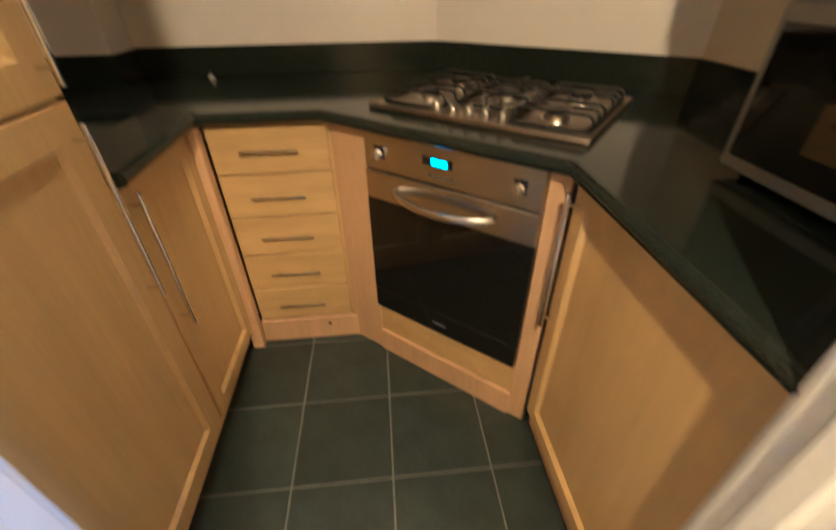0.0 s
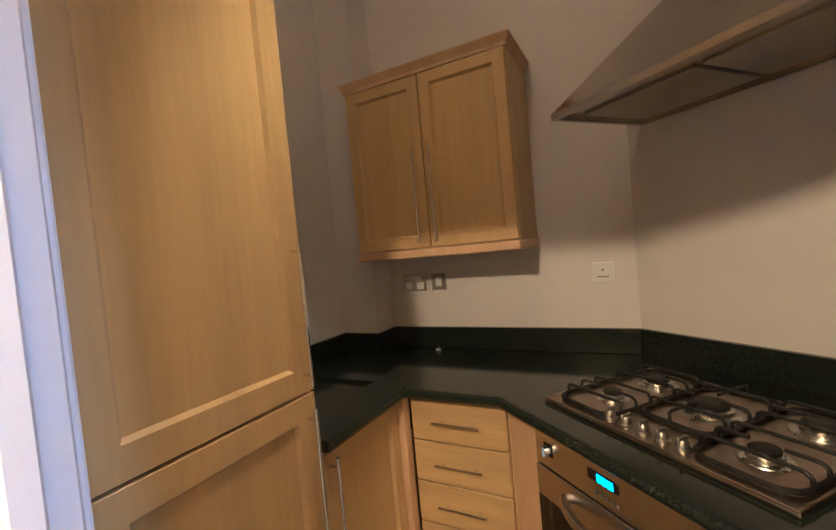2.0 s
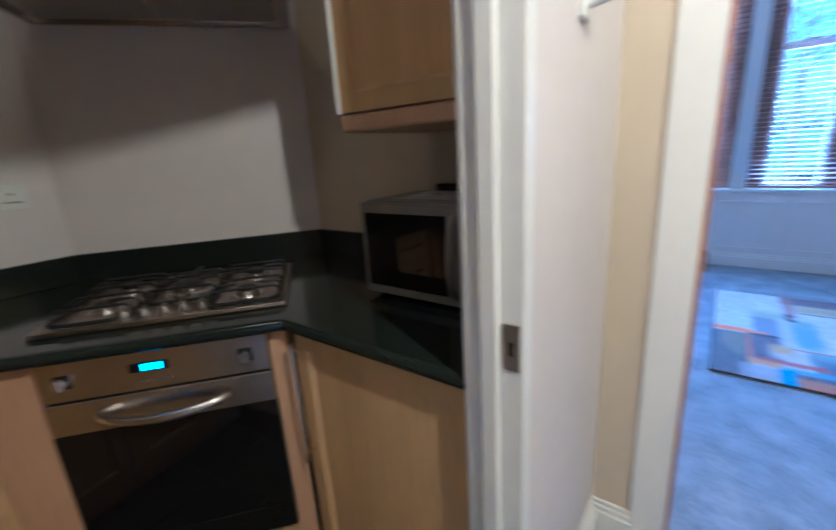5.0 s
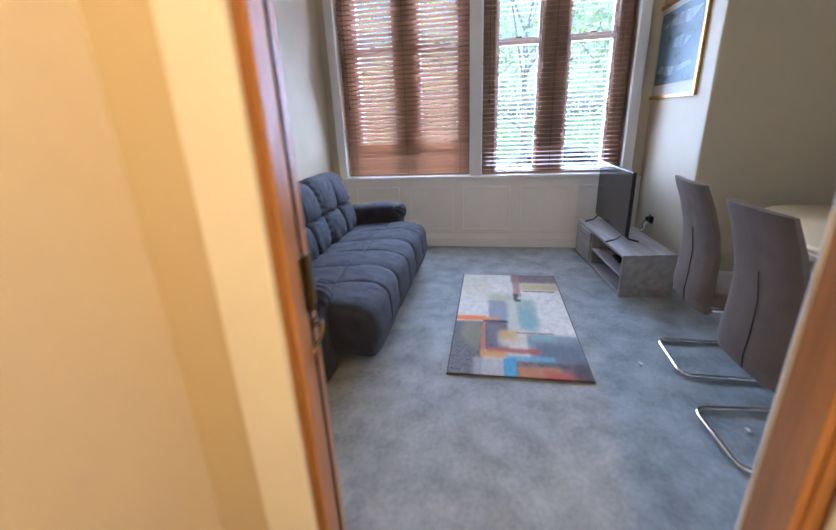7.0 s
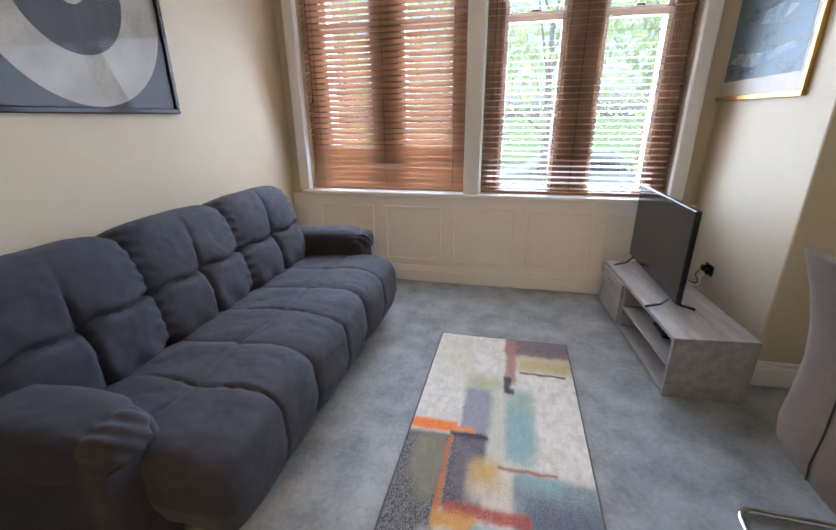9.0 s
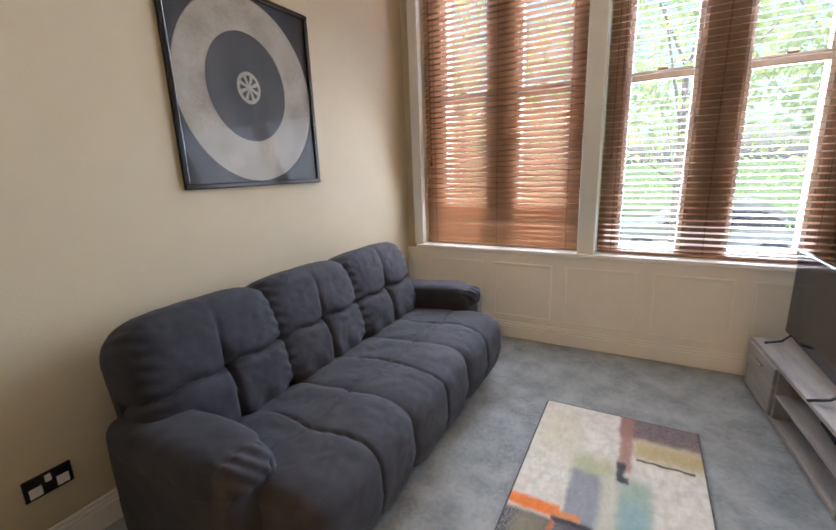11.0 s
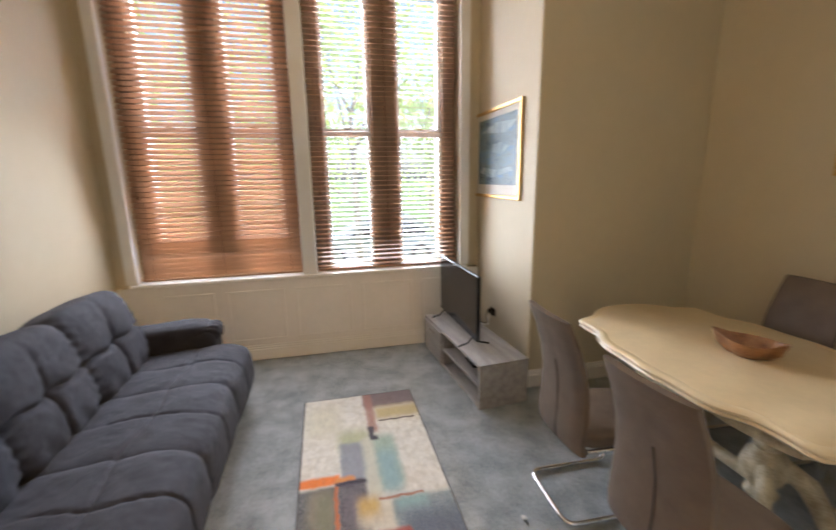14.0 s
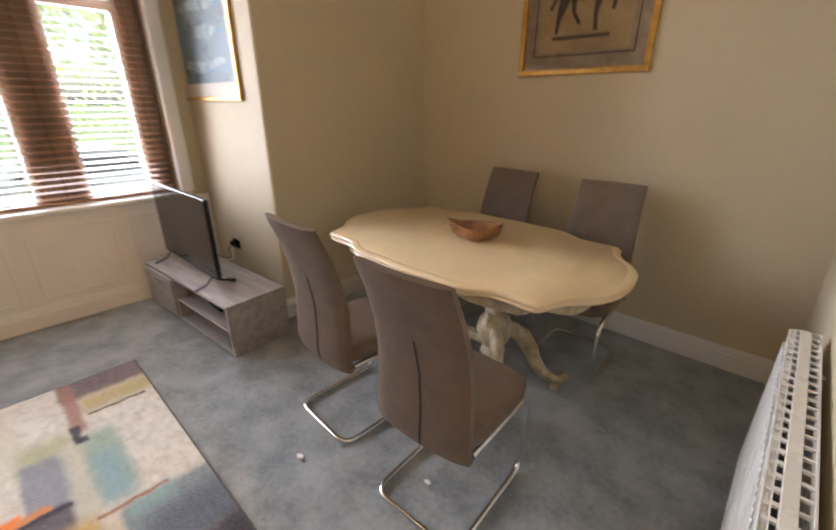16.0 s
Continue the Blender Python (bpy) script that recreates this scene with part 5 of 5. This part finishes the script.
for f, z in levels:
    ring = []
    for k in range(48):
        a = 2 * math.pi * k / 48
        r = 0.115 + 0.034 * max(0, math.cos(2 * a)) ** 3 + 0.010 * math.cos(3 * a + 1)
        ring.append(bm.verts.new(BW @ Vector((math.cos(a) * r * f * 1.08, math.sin(a) * r * f * 0.85, z + (0.022 * max(0, math.cos(2 * a)) ** 2 if f > 0.9 else 0)))))
    rings.append(ring)
for a, b in zip(rings, rings[1:]):
    for k in range(48):
        bm.faces.new((a[k], a[(k + 1) % 48], b[(k + 1) % 48], b[k]))
solid("wooden_bowl", bm, BOWL_WOOD, "red-brown burl wood bowl with an uneven rim", "bowl", smooth=True)


def dining_chair():
    """Faces +y, centred over its floor frame."""
    th = thing("dining_chair", "taupe leather cantilever dining chair with a chrome tube base", "chair", (0, 0, 0), "chairs round the table")
    bm = BM()
    prof = [(-0.205, 0.385, 0.048), (-0.212, 0.45, 0.060), (-0.205, 0.55, 0.064), (-0.205, 0.68, 0.058), (-0.225, 0.80, 0.050), (-0.262, 0.92, 0.044), (-0.300, 1.010, 0.042), (-0.312, 1.042, 0.034)]
    cols = 15
    front, rear = [], []
    for y, z, t in prof:
        hw = 0.205 - 0.022 * (z - 0.385) / 0.65
        rowf, rowr = [], []
        for k in range(cols):
            u = -1 + 2 * k / (cols - 1)
            e = 1 - 0.55 * abs(u) ** 8
            bow = 0.018 * u * u
            groove = 0.006 * dip(u - 0.10, 0.045)
            rowf.append(bm.verts.new((u * hw, y + bow + t * 0.5 * e, z)))
            rowr.append(bm.verts.new((u * hw, y + bow - t * 0.5 * e + groove, z)))
        front.append(rowf); rear.append(rowr)
    for i in range(len(prof) - 1):
        for k in range(cols - 1):
            bm.faces.new((front[i][k], front[i][k + 1], front[i + 1][k + 1], front[i + 1][k]))
            bm.faces.new((rear[i][k + 1], rear[i][k], rear[i + 1][k], rear[i + 1][k + 1]))
        bm.faces.new((front[i][0], front[i + 1][0], rear[i + 1][0], rear[i][0]))
        bm.faces.new((front[i][-1], rear[i][-1], rear[i + 1][-1], front[i + 1][-1]))
    for i in (0, -1):
        for k in range(cols - 1):
            bm.faces.new((front[i][k], front[i][k + 1], rear[i][k + 1], rear[i][k]))
    back = part("backrest", bm, LEATHER, th, smooth=True)
    bm = BM(); tube(bm, [(0.020 + 0.01 * math.sin(k), y - t * 0.5 + 0.002, z) for k, (y, z, t) in enumerate(prof[:5])], 0.0038, 6)
    part("seam", bm, LEATHER_DARK, back, "dark stitched seam")
    bm = BM(); puff(bm, (0, 0.02, 0.452), (0.42, 0.47, 0.085), 5.0, 14); part("seat", bm, LEATHER, th, smooth=True)
    w = 0.195
    loop = fillet([(-w, -0.17, 0.402), (-w, 0.245, 0.395), (-w, 0.235, 0.013), (-w, -0.245, 0.013), (w, -0.245, 0.013), (w, 0.235, 0.013), (w, 0.245, 0.395), (w, -0.17, 0.402)], 0.07, 6)
    bm = BM(); tube(bm, loop, 0.0125, 10); part("tube_frame", bm, CHROME, th, "polished chrome tube", smooth=True)
    for y in (-0.1, 0.15):
        bm = BM(); rod(bm, (-w, y, 0.404), (w, y, 0.404), 0.008, 8); part("cross_bar", bm, CHROME, th, smooth=True)
    return th


chair = dining_chair()
copy_thing(chair, pose(3.45, -1.685, 0, 0, 0, 178))
copy_thing(chair, pose(3.53, -2.87, 0, 0, 0, -4))
copy_thing(chair, pose(2.83, -2.85, 0, 0, 0, 3))
chair.matrix_basis = pose(2.805, -1.63, 0, 0, 0, 183)


# chandelier in the middle of the lounge
chandelier = thing("chandelier", "lit chrome candle chandelier with clear glass drops hanging from the ceiling", "chandelier", (4.0, -0.60, TOPL))
bm = BM(); lathe(bm, [(0.004, 0), (0.055, 0), (0.05, -0.02), (0.012, -0.035), (0.004, -0.035)], (4.0, -0.60, TOPL), 20); part("ceiling_rose", bm, CHROME, chandelier, smooth=True)
bm = BM(); rod(bm, (4.0, -0.60, TOPL - 0.03), (4.0, -0.60, 2.76), 0.006, 10); part("stem", bm, CHROME, chandelier, smooth=True)
bm = BM(); lathe(bm, [(0.002, 0.06), (0.02, 0.05), (0.035, 0.02), (0.04, 0.0), (0.025, -0.03), (0.002, -0.045)], (4.0, -0.60, 2.76), 16); part("hub", bm, CHROME, chandelier, smooth=True)
for k in range(6):
    c, s = math.cos(k * math.pi / 3 + 0.3), math.sin(k * math.pi / 3 + 0.3)
    bm = BM(); tube(bm, fillet([(4.0 + c * d, -0.60 + s * d, z) for d, z in ((0.03, 2.76), (0.09, 2.71), (0.17, 2.73), (0.20, 2.79))], 0.03, 4), 0.005, 8)
    arm = part("arm", bm, CHROME, chandelier, smooth=True)
    bm = BM(); lathe(bm, [(0.004, 0), (0.03, 0.006), (0.034, 0.016), (0.012, 0.02), (0.011, 0.08), (0.004, 0.082)], (4.0 + c * 0.20, -0.60 + s * 0.20, 2.785), 14); part("candle_cup", bm, WHITE_PLASTIC, arm, smooth=True)
    bm = BM(); lathe(bm, [(0.004, 0.0), (0.010, 0.010), (0.015, 0.026), (0.010, 0.046), (0.003, 0.064)], (4.0 + c * 0.20, -0.60 + s * 0.20, 2.867), 12); part("flame_bulb", bm, FLAME, arm, "lit candle-shaped bulb", smooth=True)
    for d, z in ((0.20, 2.77), (0.13, 2.702), (0.07, 2.695)):
        bm = BM(); lathe(bm, [(0.001, 0.0), (0.003, -0.012), (0.010, -0.045), (0.008, -0.060), (0.001, -0.072)], (4.0 + c * d, -0.60 + s * d, z), 6)
        part("glass_drop", bm, CRYSTAL, arm, "clear glass drop")


# ---------------------------------------------------------------- pictures
def picture_frame(name, label, m, w, h, fw, mat, depth=0.022, glazing=PICTURE_GLASS):
    """A frame in the local x-z plane, its face towards -y, centred on the origin."""
    th = thing(name, label, "picture", m.translation)
    for x0, x1, z0, z1 in ((-w / 2, w / 2, h / 2 - fw, h / 2), (-w / 2, w / 2, -h / 2, -h / 2 + fw), (-w / 2, -w / 2 + fw, -h / 2 + fw, h / 2 - fw), (w / 2 - fw, w / 2, -h / 2 + fw, h / 2 - fw)):
        bm = BM(); box(bm, x0, x1, -depth, -0.001, z0, z1, bevel=0.005, seg=2, m=m); part("frame_rail", bm, mat, th)
    e, f, y = w / 2 - fw * 0.6, h / 2 - fw * 0.6, -depth * 0.5
    if glazing:
        bm = pane_sheet([m @ Vector(c) for c in ((-e, y, -f), (e, y, -f), (e, y, f), (-e, y, f))])
        g = part("glass", bm, glazing, th); g.visible_shadow = False
    return th


def flat(bm, pts, y, m):
    bm.faces.new([bm.verts.new(m @ Vector((x, y, z))) for x, z in pts])


def oval(cx, cz, rx, rz, n=48, a0=0.0):
    return [(cx + rx * math.cos(a0 + 2 * math.pi * k / n), cz + rz * math.sin(a0 + 2 * math.pi * k / n)) for k in range(n)]


def sheet(th, name, shapes, y, m, mat, label=""):
    """Flat printed shapes with a little thickness."""
    bm = BM()
    for pts in shapes:
        f = [bm.verts.new(m @ Vector((x, y, z))) for x, z in pts]
        g = [bm.verts.new(m @ Vector((x, y + 0.0008, z))) for x, z in pts]
        bm.faces.new(f); bm.faces.new(g[::-1])
        for k in range(len(f)):
            bm.faces.new((f[k], f[(k + 1) % len(f)], g[(k + 1) % len(f)], g[k]))
    return part(name, bm, mat, th, label)


def rect(x0, x1, z0, z1):
    return [(x0, z0), (x1, z0), (x1, z1), (x0, z1)]


ART_GREY = material("print_charcoal", (0.034, 0.034, 0.037), 0.6, vary=0.3, scale=8)
ART_CREAM = material("print_cream", (0.50, 0.46, 0.38), 0.7, dark=(0.36, 0.32, 0.25), scale=7)
ART_DARK = material("print_disc", (0.050, 0.050, 0.052), 0.6, vary=0.25, scale=6)
ART_BLUE = material("print_sea", (0.09, 0.20, 0.34), 0.6, dark=(0.035, 0.07, 0.12), scale=5, stretch=(1, 1, 3), second=(0.16, 0.22, 0.22))
ART_MOUNT = material("print_mount", (0.66, 0.64, 0.57), 0.8, vary=0.06, scale=9)
ART_BROWN = material("print_brown_border", (0.48, 0.38, 0.26), 0.75, dark=(0.32, 0.24, 0.15), scale=16)
ART_TAN = material("print_parchment", (0.56, 0.42, 0.22), 0.75, dark=(0.42, 0.29, 0.14), scale=6)
ART_UMBER = material("print_umber", (0.30, 0.21, 0.115), 0.75, dark=(0.14, 0.095, 0.055), scale=22)
ART_SEPIA = material("print_sepia", (0.085, 0.062, 0.042), 0.7, vary=0.4, scale=14)

PM = pose(3.992, NORTH, 1.945, 0, 0, 0)
th = picture_frame("framed_print", "large black-framed print of a pale ring round a dark disc", PM, 0.965, 1.03, 0.028, BLACK_FRAME, glazing=CLEAR_GLASS)
sheet(th, "backing", [rect(-0.47, 0.47, -0.50, 0.50)], -0.0035, PM, ART_GREY)
sheet(th, "ring", [oval(0, 0, 0.455, 0.485)], -0.0050, PM, ART_CREAM)
sheet(th, "disc", [oval(-0.02, 0.02, 0.262, 0.285)], -0.0065, PM, ART_DARK)
sheet(th, "rosette", [oval(-0.02, 0.02, 0.078, 0.085, 24)], -0.0080, PM, ART_CREAM)
sheet(th, "petal", [[(-0.02 + math.cos(a) * 0.018, 0.02 + math.sin(a) * 0.018), (-0.02 + math.cos(a + 0.22) * 0.062, 0.02 + math.sin(a + 0.22) * 0.066), (-0.02 + math.cos(a - 0.22) * 0.062, 0.02 + math.sin(a - 0.22) * 0.066)] for a in [k * math.pi / 4 for k in range(8)]], -0.0095, PM, ART_DARK)

PM = pose(5.265, NIB, 1.865, 0, 0, 180)
th = picture_frame("framed_print", "gold-framed blue seascape print with a pale mount", PM, 0.985, 0.775, 0.030, GOLD, glazing=None)
sheet(th, "mount", [rect(-0.48, 0.48, -0.375, 0.375)], -0.0035, PM, ART_MOUNT)
sheet(th, "print", [rect(-0.40, 0.40, -0.27, 0.31)], -0.0050, PM, ART_BLUE)
ART_FOAM = material("print_foam", (0.42, 0.50, 0.52), 0.7, dark=(0.14, 0.22, 0.28), scale=12)
sheet(th, "wave", [[(-0.36, -0.16), (-0.1, -0.21), (0.34, -0.15), (0.30, -0.12), (0.0, -0.14), (-0.3, -0.11)], [(-0.1, 0.02), (0.12, -0.01), (0.25, 0.05), (0.1, 0.09), (-0.05, 0.08)], [(-0.38, 0.20), (0.2, 0.16), (0.38, 0.24), (0.0, 0.26)]], -0.0065, PM, ART_FOAM)

PM = pose(3.245, SOUTH, 2.075, 0, 0, 180)
th = picture_frame("framed_print", "gold-framed sepia print of a dark four-legged statue shape", PM, 0.83, 0.87, 0.036, GOLD, glazing=CLEAR_GLASS)
sheet(th, "border", [rect(-0.39, 0.39, -0.41, 0.41)], -0.0035, PM, ART_BROWN)
sheet(th, "parchment", [rect(-0.285, 0.285, -0.30, 0.30)], -0.0050, PM, ART_TAN)
sheet(th, "inner_line", [rect(-0.31, 0.31, 0.318, 0.326), rect(-0.31, 0.31, -0.326, -0.318), rect(-0.318, -0.31, -0.326, 0.326), rect(0.31, 0.318, -0.326, 0.326)], -0.0052, PM, ART_SEPIA)
sheet(th, "figure", [
    oval(-0.02, 0.03, 0.135, 0.062, 28), oval(0.09, 0.04, 0.06, 0.07, 20), oval(-0.12, 0.035, 0.055, 0.065, 20),
    [(0.08, 0.06), (0.135, 0.02), (0.185, 0.16), (0.145, 0.225), (0.11, 0.17)], [(0.14, 0.225), (0.15, 0.18), (0.215, 0.135), (0.225, 0.155), (0.17, 0.24)],
    [(-0.155, 0.05), (-0.175, 0.06), (-0.235, -0.06), (-0.215, -0.07)],
    [(-0.17, 0.02), (-0.09, 0.0), (-0.15, -0.12), (-0.165, -0.20), (-0.185, -0.20), (-0.18, -0.11)], [(-0.10, 0.0), (-0.06, -0.01), (-0.06, -0.09), (-0.02, -0.15), (-0.04, -0.16), (-0.085, -0.09)],
    [(0.05, -0.01), (0.10, -0.01), (0.075, -0.12), (0.085, -0.20), (0.06, -0.20), (0.05, -0.11)], [(0.10, 0.0), (0.135, 0.0), (0.185, -0.03), (0.17, -0.10), (0.15, -0.10), (0.155, -0.045), (0.10, -0.04)],
    rect(-0.20, 0.16, -0.235, -0.212)], -0.0065, PM, ART_SEPIA)
sheet(th, "figure_light", [oval(-0.035, 0.048, 0.075, 0.036, 20), oval(0.105, 0.055, 0.034, 0.05, 18), oval(-0.135, 0.05, 0.026, 0.034, 16), [(0.125, 0.06), (0.145, 0.05), (0.182, 0.15), (0.165, 0.20), (0.145, 0.16)], [(0.165, 0.215), (0.165, 0.185), (0.212, 0.142), (0.218, 0.155)],
    [(0.11, -0.012), (0.135, -0.005), (0.175, -0.03), (0.165, -0.06), (0.155, -0.035)], rect(-0.195, 0.155, -0.222, -0.214)], -0.0072, PM, ART_UMBER)

# ---------------------------------------------------------------- outdoors
OG = -0.9
bm = BM(); box(bm, 6.11, 400, -300, 300, OG - 0.2, OG)
structure("ground", bm, GRASS, "rough green lawn outside the window", "ground")
structure("road", boxed(13.0, 17.0, -120, 120, OG - 0.1, OG + 0.02), ASPHALT, "grey asphalt drive", "road")


def tree(label, x, y, h, spread, seed, low):
    rnd = random.Random(seed)
    th = thing("tree", label, "tree", (x, y, OG), "garden trees")
    bm = BM()
    rod(bm, (x, y, OG), (x + 0.1, y + 0.1, OG + h * 0.55), 0.013 * h, 10, 0.006 * h)
    tips = []
    for k in range(9):
        a = rnd.uniform(0, 6.28); z = OG + h * rnd.uniform(0.25, 0.55)
        r = spread * rnd.uniform(0.4, 0.8)
        tip = (x + math.cos(a) * r, y + math.sin(a) * r, z + h * rnd.uniform(0.1, 0.35))
        rod(bm, (x + 0.05, y + 0.05, z), tip, 0.004 * h, 6, 0.001 * h)
        tips.append(tip)
    part("trunk", bm, BARK, th)
    verts, faces = [], []
    for k in range(6200):
        if rnd.random() < 0.5:
            t = rnd.choice(tips); c = Vector(t) + Vector((rnd.gauss(0, 0.22), rnd.gauss(0, 0.22), rnd.gauss(0, 0.2))) * spread
        else:
            a = rnd.uniform(0, 6.28); rr = spread * math.sqrt(rnd.random()); zz = rnd.uniform(low, 1.0)
            c = Vector((x + math.cos(a) * rr * (1.15 - 0.6 * abs(zz - 0.6)), y + math.sin(a) * rr * (1.15 - 0.6 * abs(zz - 0.6)), OG + h * zz))
        if c.z < OG + 0.1:
            continue
        if noise.noise(c * 0.8) < 0.0:
            continue
        s = rnd.uniform(0.05, 0.12) * (h / 8) ** 0.5
        q = Euler((rnd.uniform(0, 6.28), rnd.uniform(0, 6.28), rnd.uniform(0, 6.28))).to_matrix()
        i = len(verts)
        verts += [c + q @ Vector(p) * s for p in ((-1, 0, 0), (0, -0.55, 0.15), (1.1, 0, 0), (0, 0.55, 0.15))]
        faces.append((i, i + 1, i + 2, i + 3))
    me = bpy.data.meshes.new("crown"); me.from_pydata(verts, [], faces); me.materials.append(LEAF)
    ob = new("crown", me); ob.parent = th; ob.matrix_parent_inverse = Matrix.Translation(th.location).inverted()
    return th


for args in (("leafy green garden tree with an uneven crown", 10.2, 2.6, 6.5, 2.2, 1, 0.15), ("leafy green garden tree with an uneven crown", 11.5, -1.2, 7.5, 2.4, 2, 0.35),
             ("leafy green garden tree with an uneven crown", 10.4, -4.6, 6.0, 2.2, 3, 0.12), ("tall leafy tree beyond the drive", 20.0, 1.5, 10.0, 3.6, 4, 0.1), ("tall leafy tree beyond the drive", 21.0, -5.5, 11.0, 4.0, 5, 0.1),
             ("tall leafy tree beyond the drive", 20.0, 8.5, 10.5, 4.0, 6, 0.1), ("low dense green shrub near the window", 8.9, 0.9, 2.1, 1.0, 7, 0.05), ("low dense green shrub near the window", 9.3, 3.6, 2.6, 1.3, 9, 0.05), ("tall leafy tree beyond the drive", 21.5, -13.0, 11.0, 4.4, 8, 0.1)):
    tree(*args)

car = thing("car", "silver hatchback car parked on the drive", "car", (14.3, -1.9, OG))
CM = pose(14.3, -1.9, OG + 0.02, 0, 0, 90)
bm = BM()
side = [(-1.95, 0.30), (1.95, 0.30), (2.0, 0.55), (1.9, 0.78), (1.1, 0.88), (0.45, 1.36), (-1.05, 1.42), (-1.75, 0.98), (-1.98, 0.85)]
L = [bm.verts.new(CM @ Vector((x, -0.82 if z < 0.95 else -0.66, z))) for x, z in side]
R = [bm.verts.new(CM @ Vector((x, 0.82 if z < 0.95 else 0.66, z))) for x, z in side]
bm.faces.new(L); bm.faces.new(R[::-1])
for k in range(len(side)):
    bm.faces.new((L[k], R[k], R[(k + 1) % len(side)], L[(k + 1) % len(side)]))
part("body", bm, CAR_PAINT, car)
for s in (-1, 1):
    bm = BM(); flat(bm, [(0.95, 0.93), (0.42, 1.30), (-0.95, 1.35), (-1.5, 0.98)], 0, CM @ pose(0, s * 0.765, 0, s * -17, 0, 0) @ pose(0, 0, 0)); bmesh.ops.solidify(bm, geom=bm.faces[:], thickness=0.02)
    part("side_window", bm, OVEN_GLASS, car)
    for x in (-1.25, 1.25):
        bm = BM(); rod(bm, CM @ Vector((x, s * 0.66, 0.31)), CM @ Vector((x, s * 0.85, 0.31)), 0.31, 20); w = part("wheel", bm, RUBBER, car)
        bm = BM(); rod(bm, CM @ Vector((x, s * 0.84, 0.31)), CM @ Vector((x, s * 0.862, 0.31)), 0.19, 16); part("rim", bm, STEEL_DULL, w)

# a scrap of white lint on the carpet
bm = BM(); puff(bm, (3.36, -1.26, 0.008), (0.035, 0.025, 0.014), 2.5, 6)
solid("paper_scrap", bm, WHITE_PLASTIC, "small white scrap lying on the carpet", "scrap", smooth=True)
bm = BM(); puff(bm, (2.86, -1.55, 0.006), (0.03, 0.02, 0.010), 2.5, 6)
solid("paper_scrap", bm, WHITE_PLASTIC, "small white scrap lying on the carpet", "scrap", smooth=True)

# ---------------------------------------------------------------- floor tiles of the kitchen
TX, TY = 0.333, 0.325
tile_mesh = None
for i in range(-4, 6):
    for j in range(-1, 8):
        cx, cy = 0.271 + (i + 0.5) * TX, 0.753 + (j - 2 + 0.5) * TY
        if not (-0.6 < cx < 1.75 and KY1 - 0.12 < cy < 2.1):
            continue
        if tile_mesh is None:
            bm = BM(); box(bm, -TX / 2 + 0.003, TX / 2 - 0.003, -TY / 2 + 0.003, TY / 2 - 0.003, -0.010, 0.0, bevel=0.002)
            ob = made("tile", bm, SLATE); tile_mesh = ob.data
        else:
            ob = new("tile", tile_mesh)
        ob.parent = floor_kitchen
        ob.matrix_basis = pose(cx, cy, KF + random.uniform(-0.0006, 0.0004), random.uniform(-0.1, 0.1), random.uniform(-0.1, 0.1), 0)
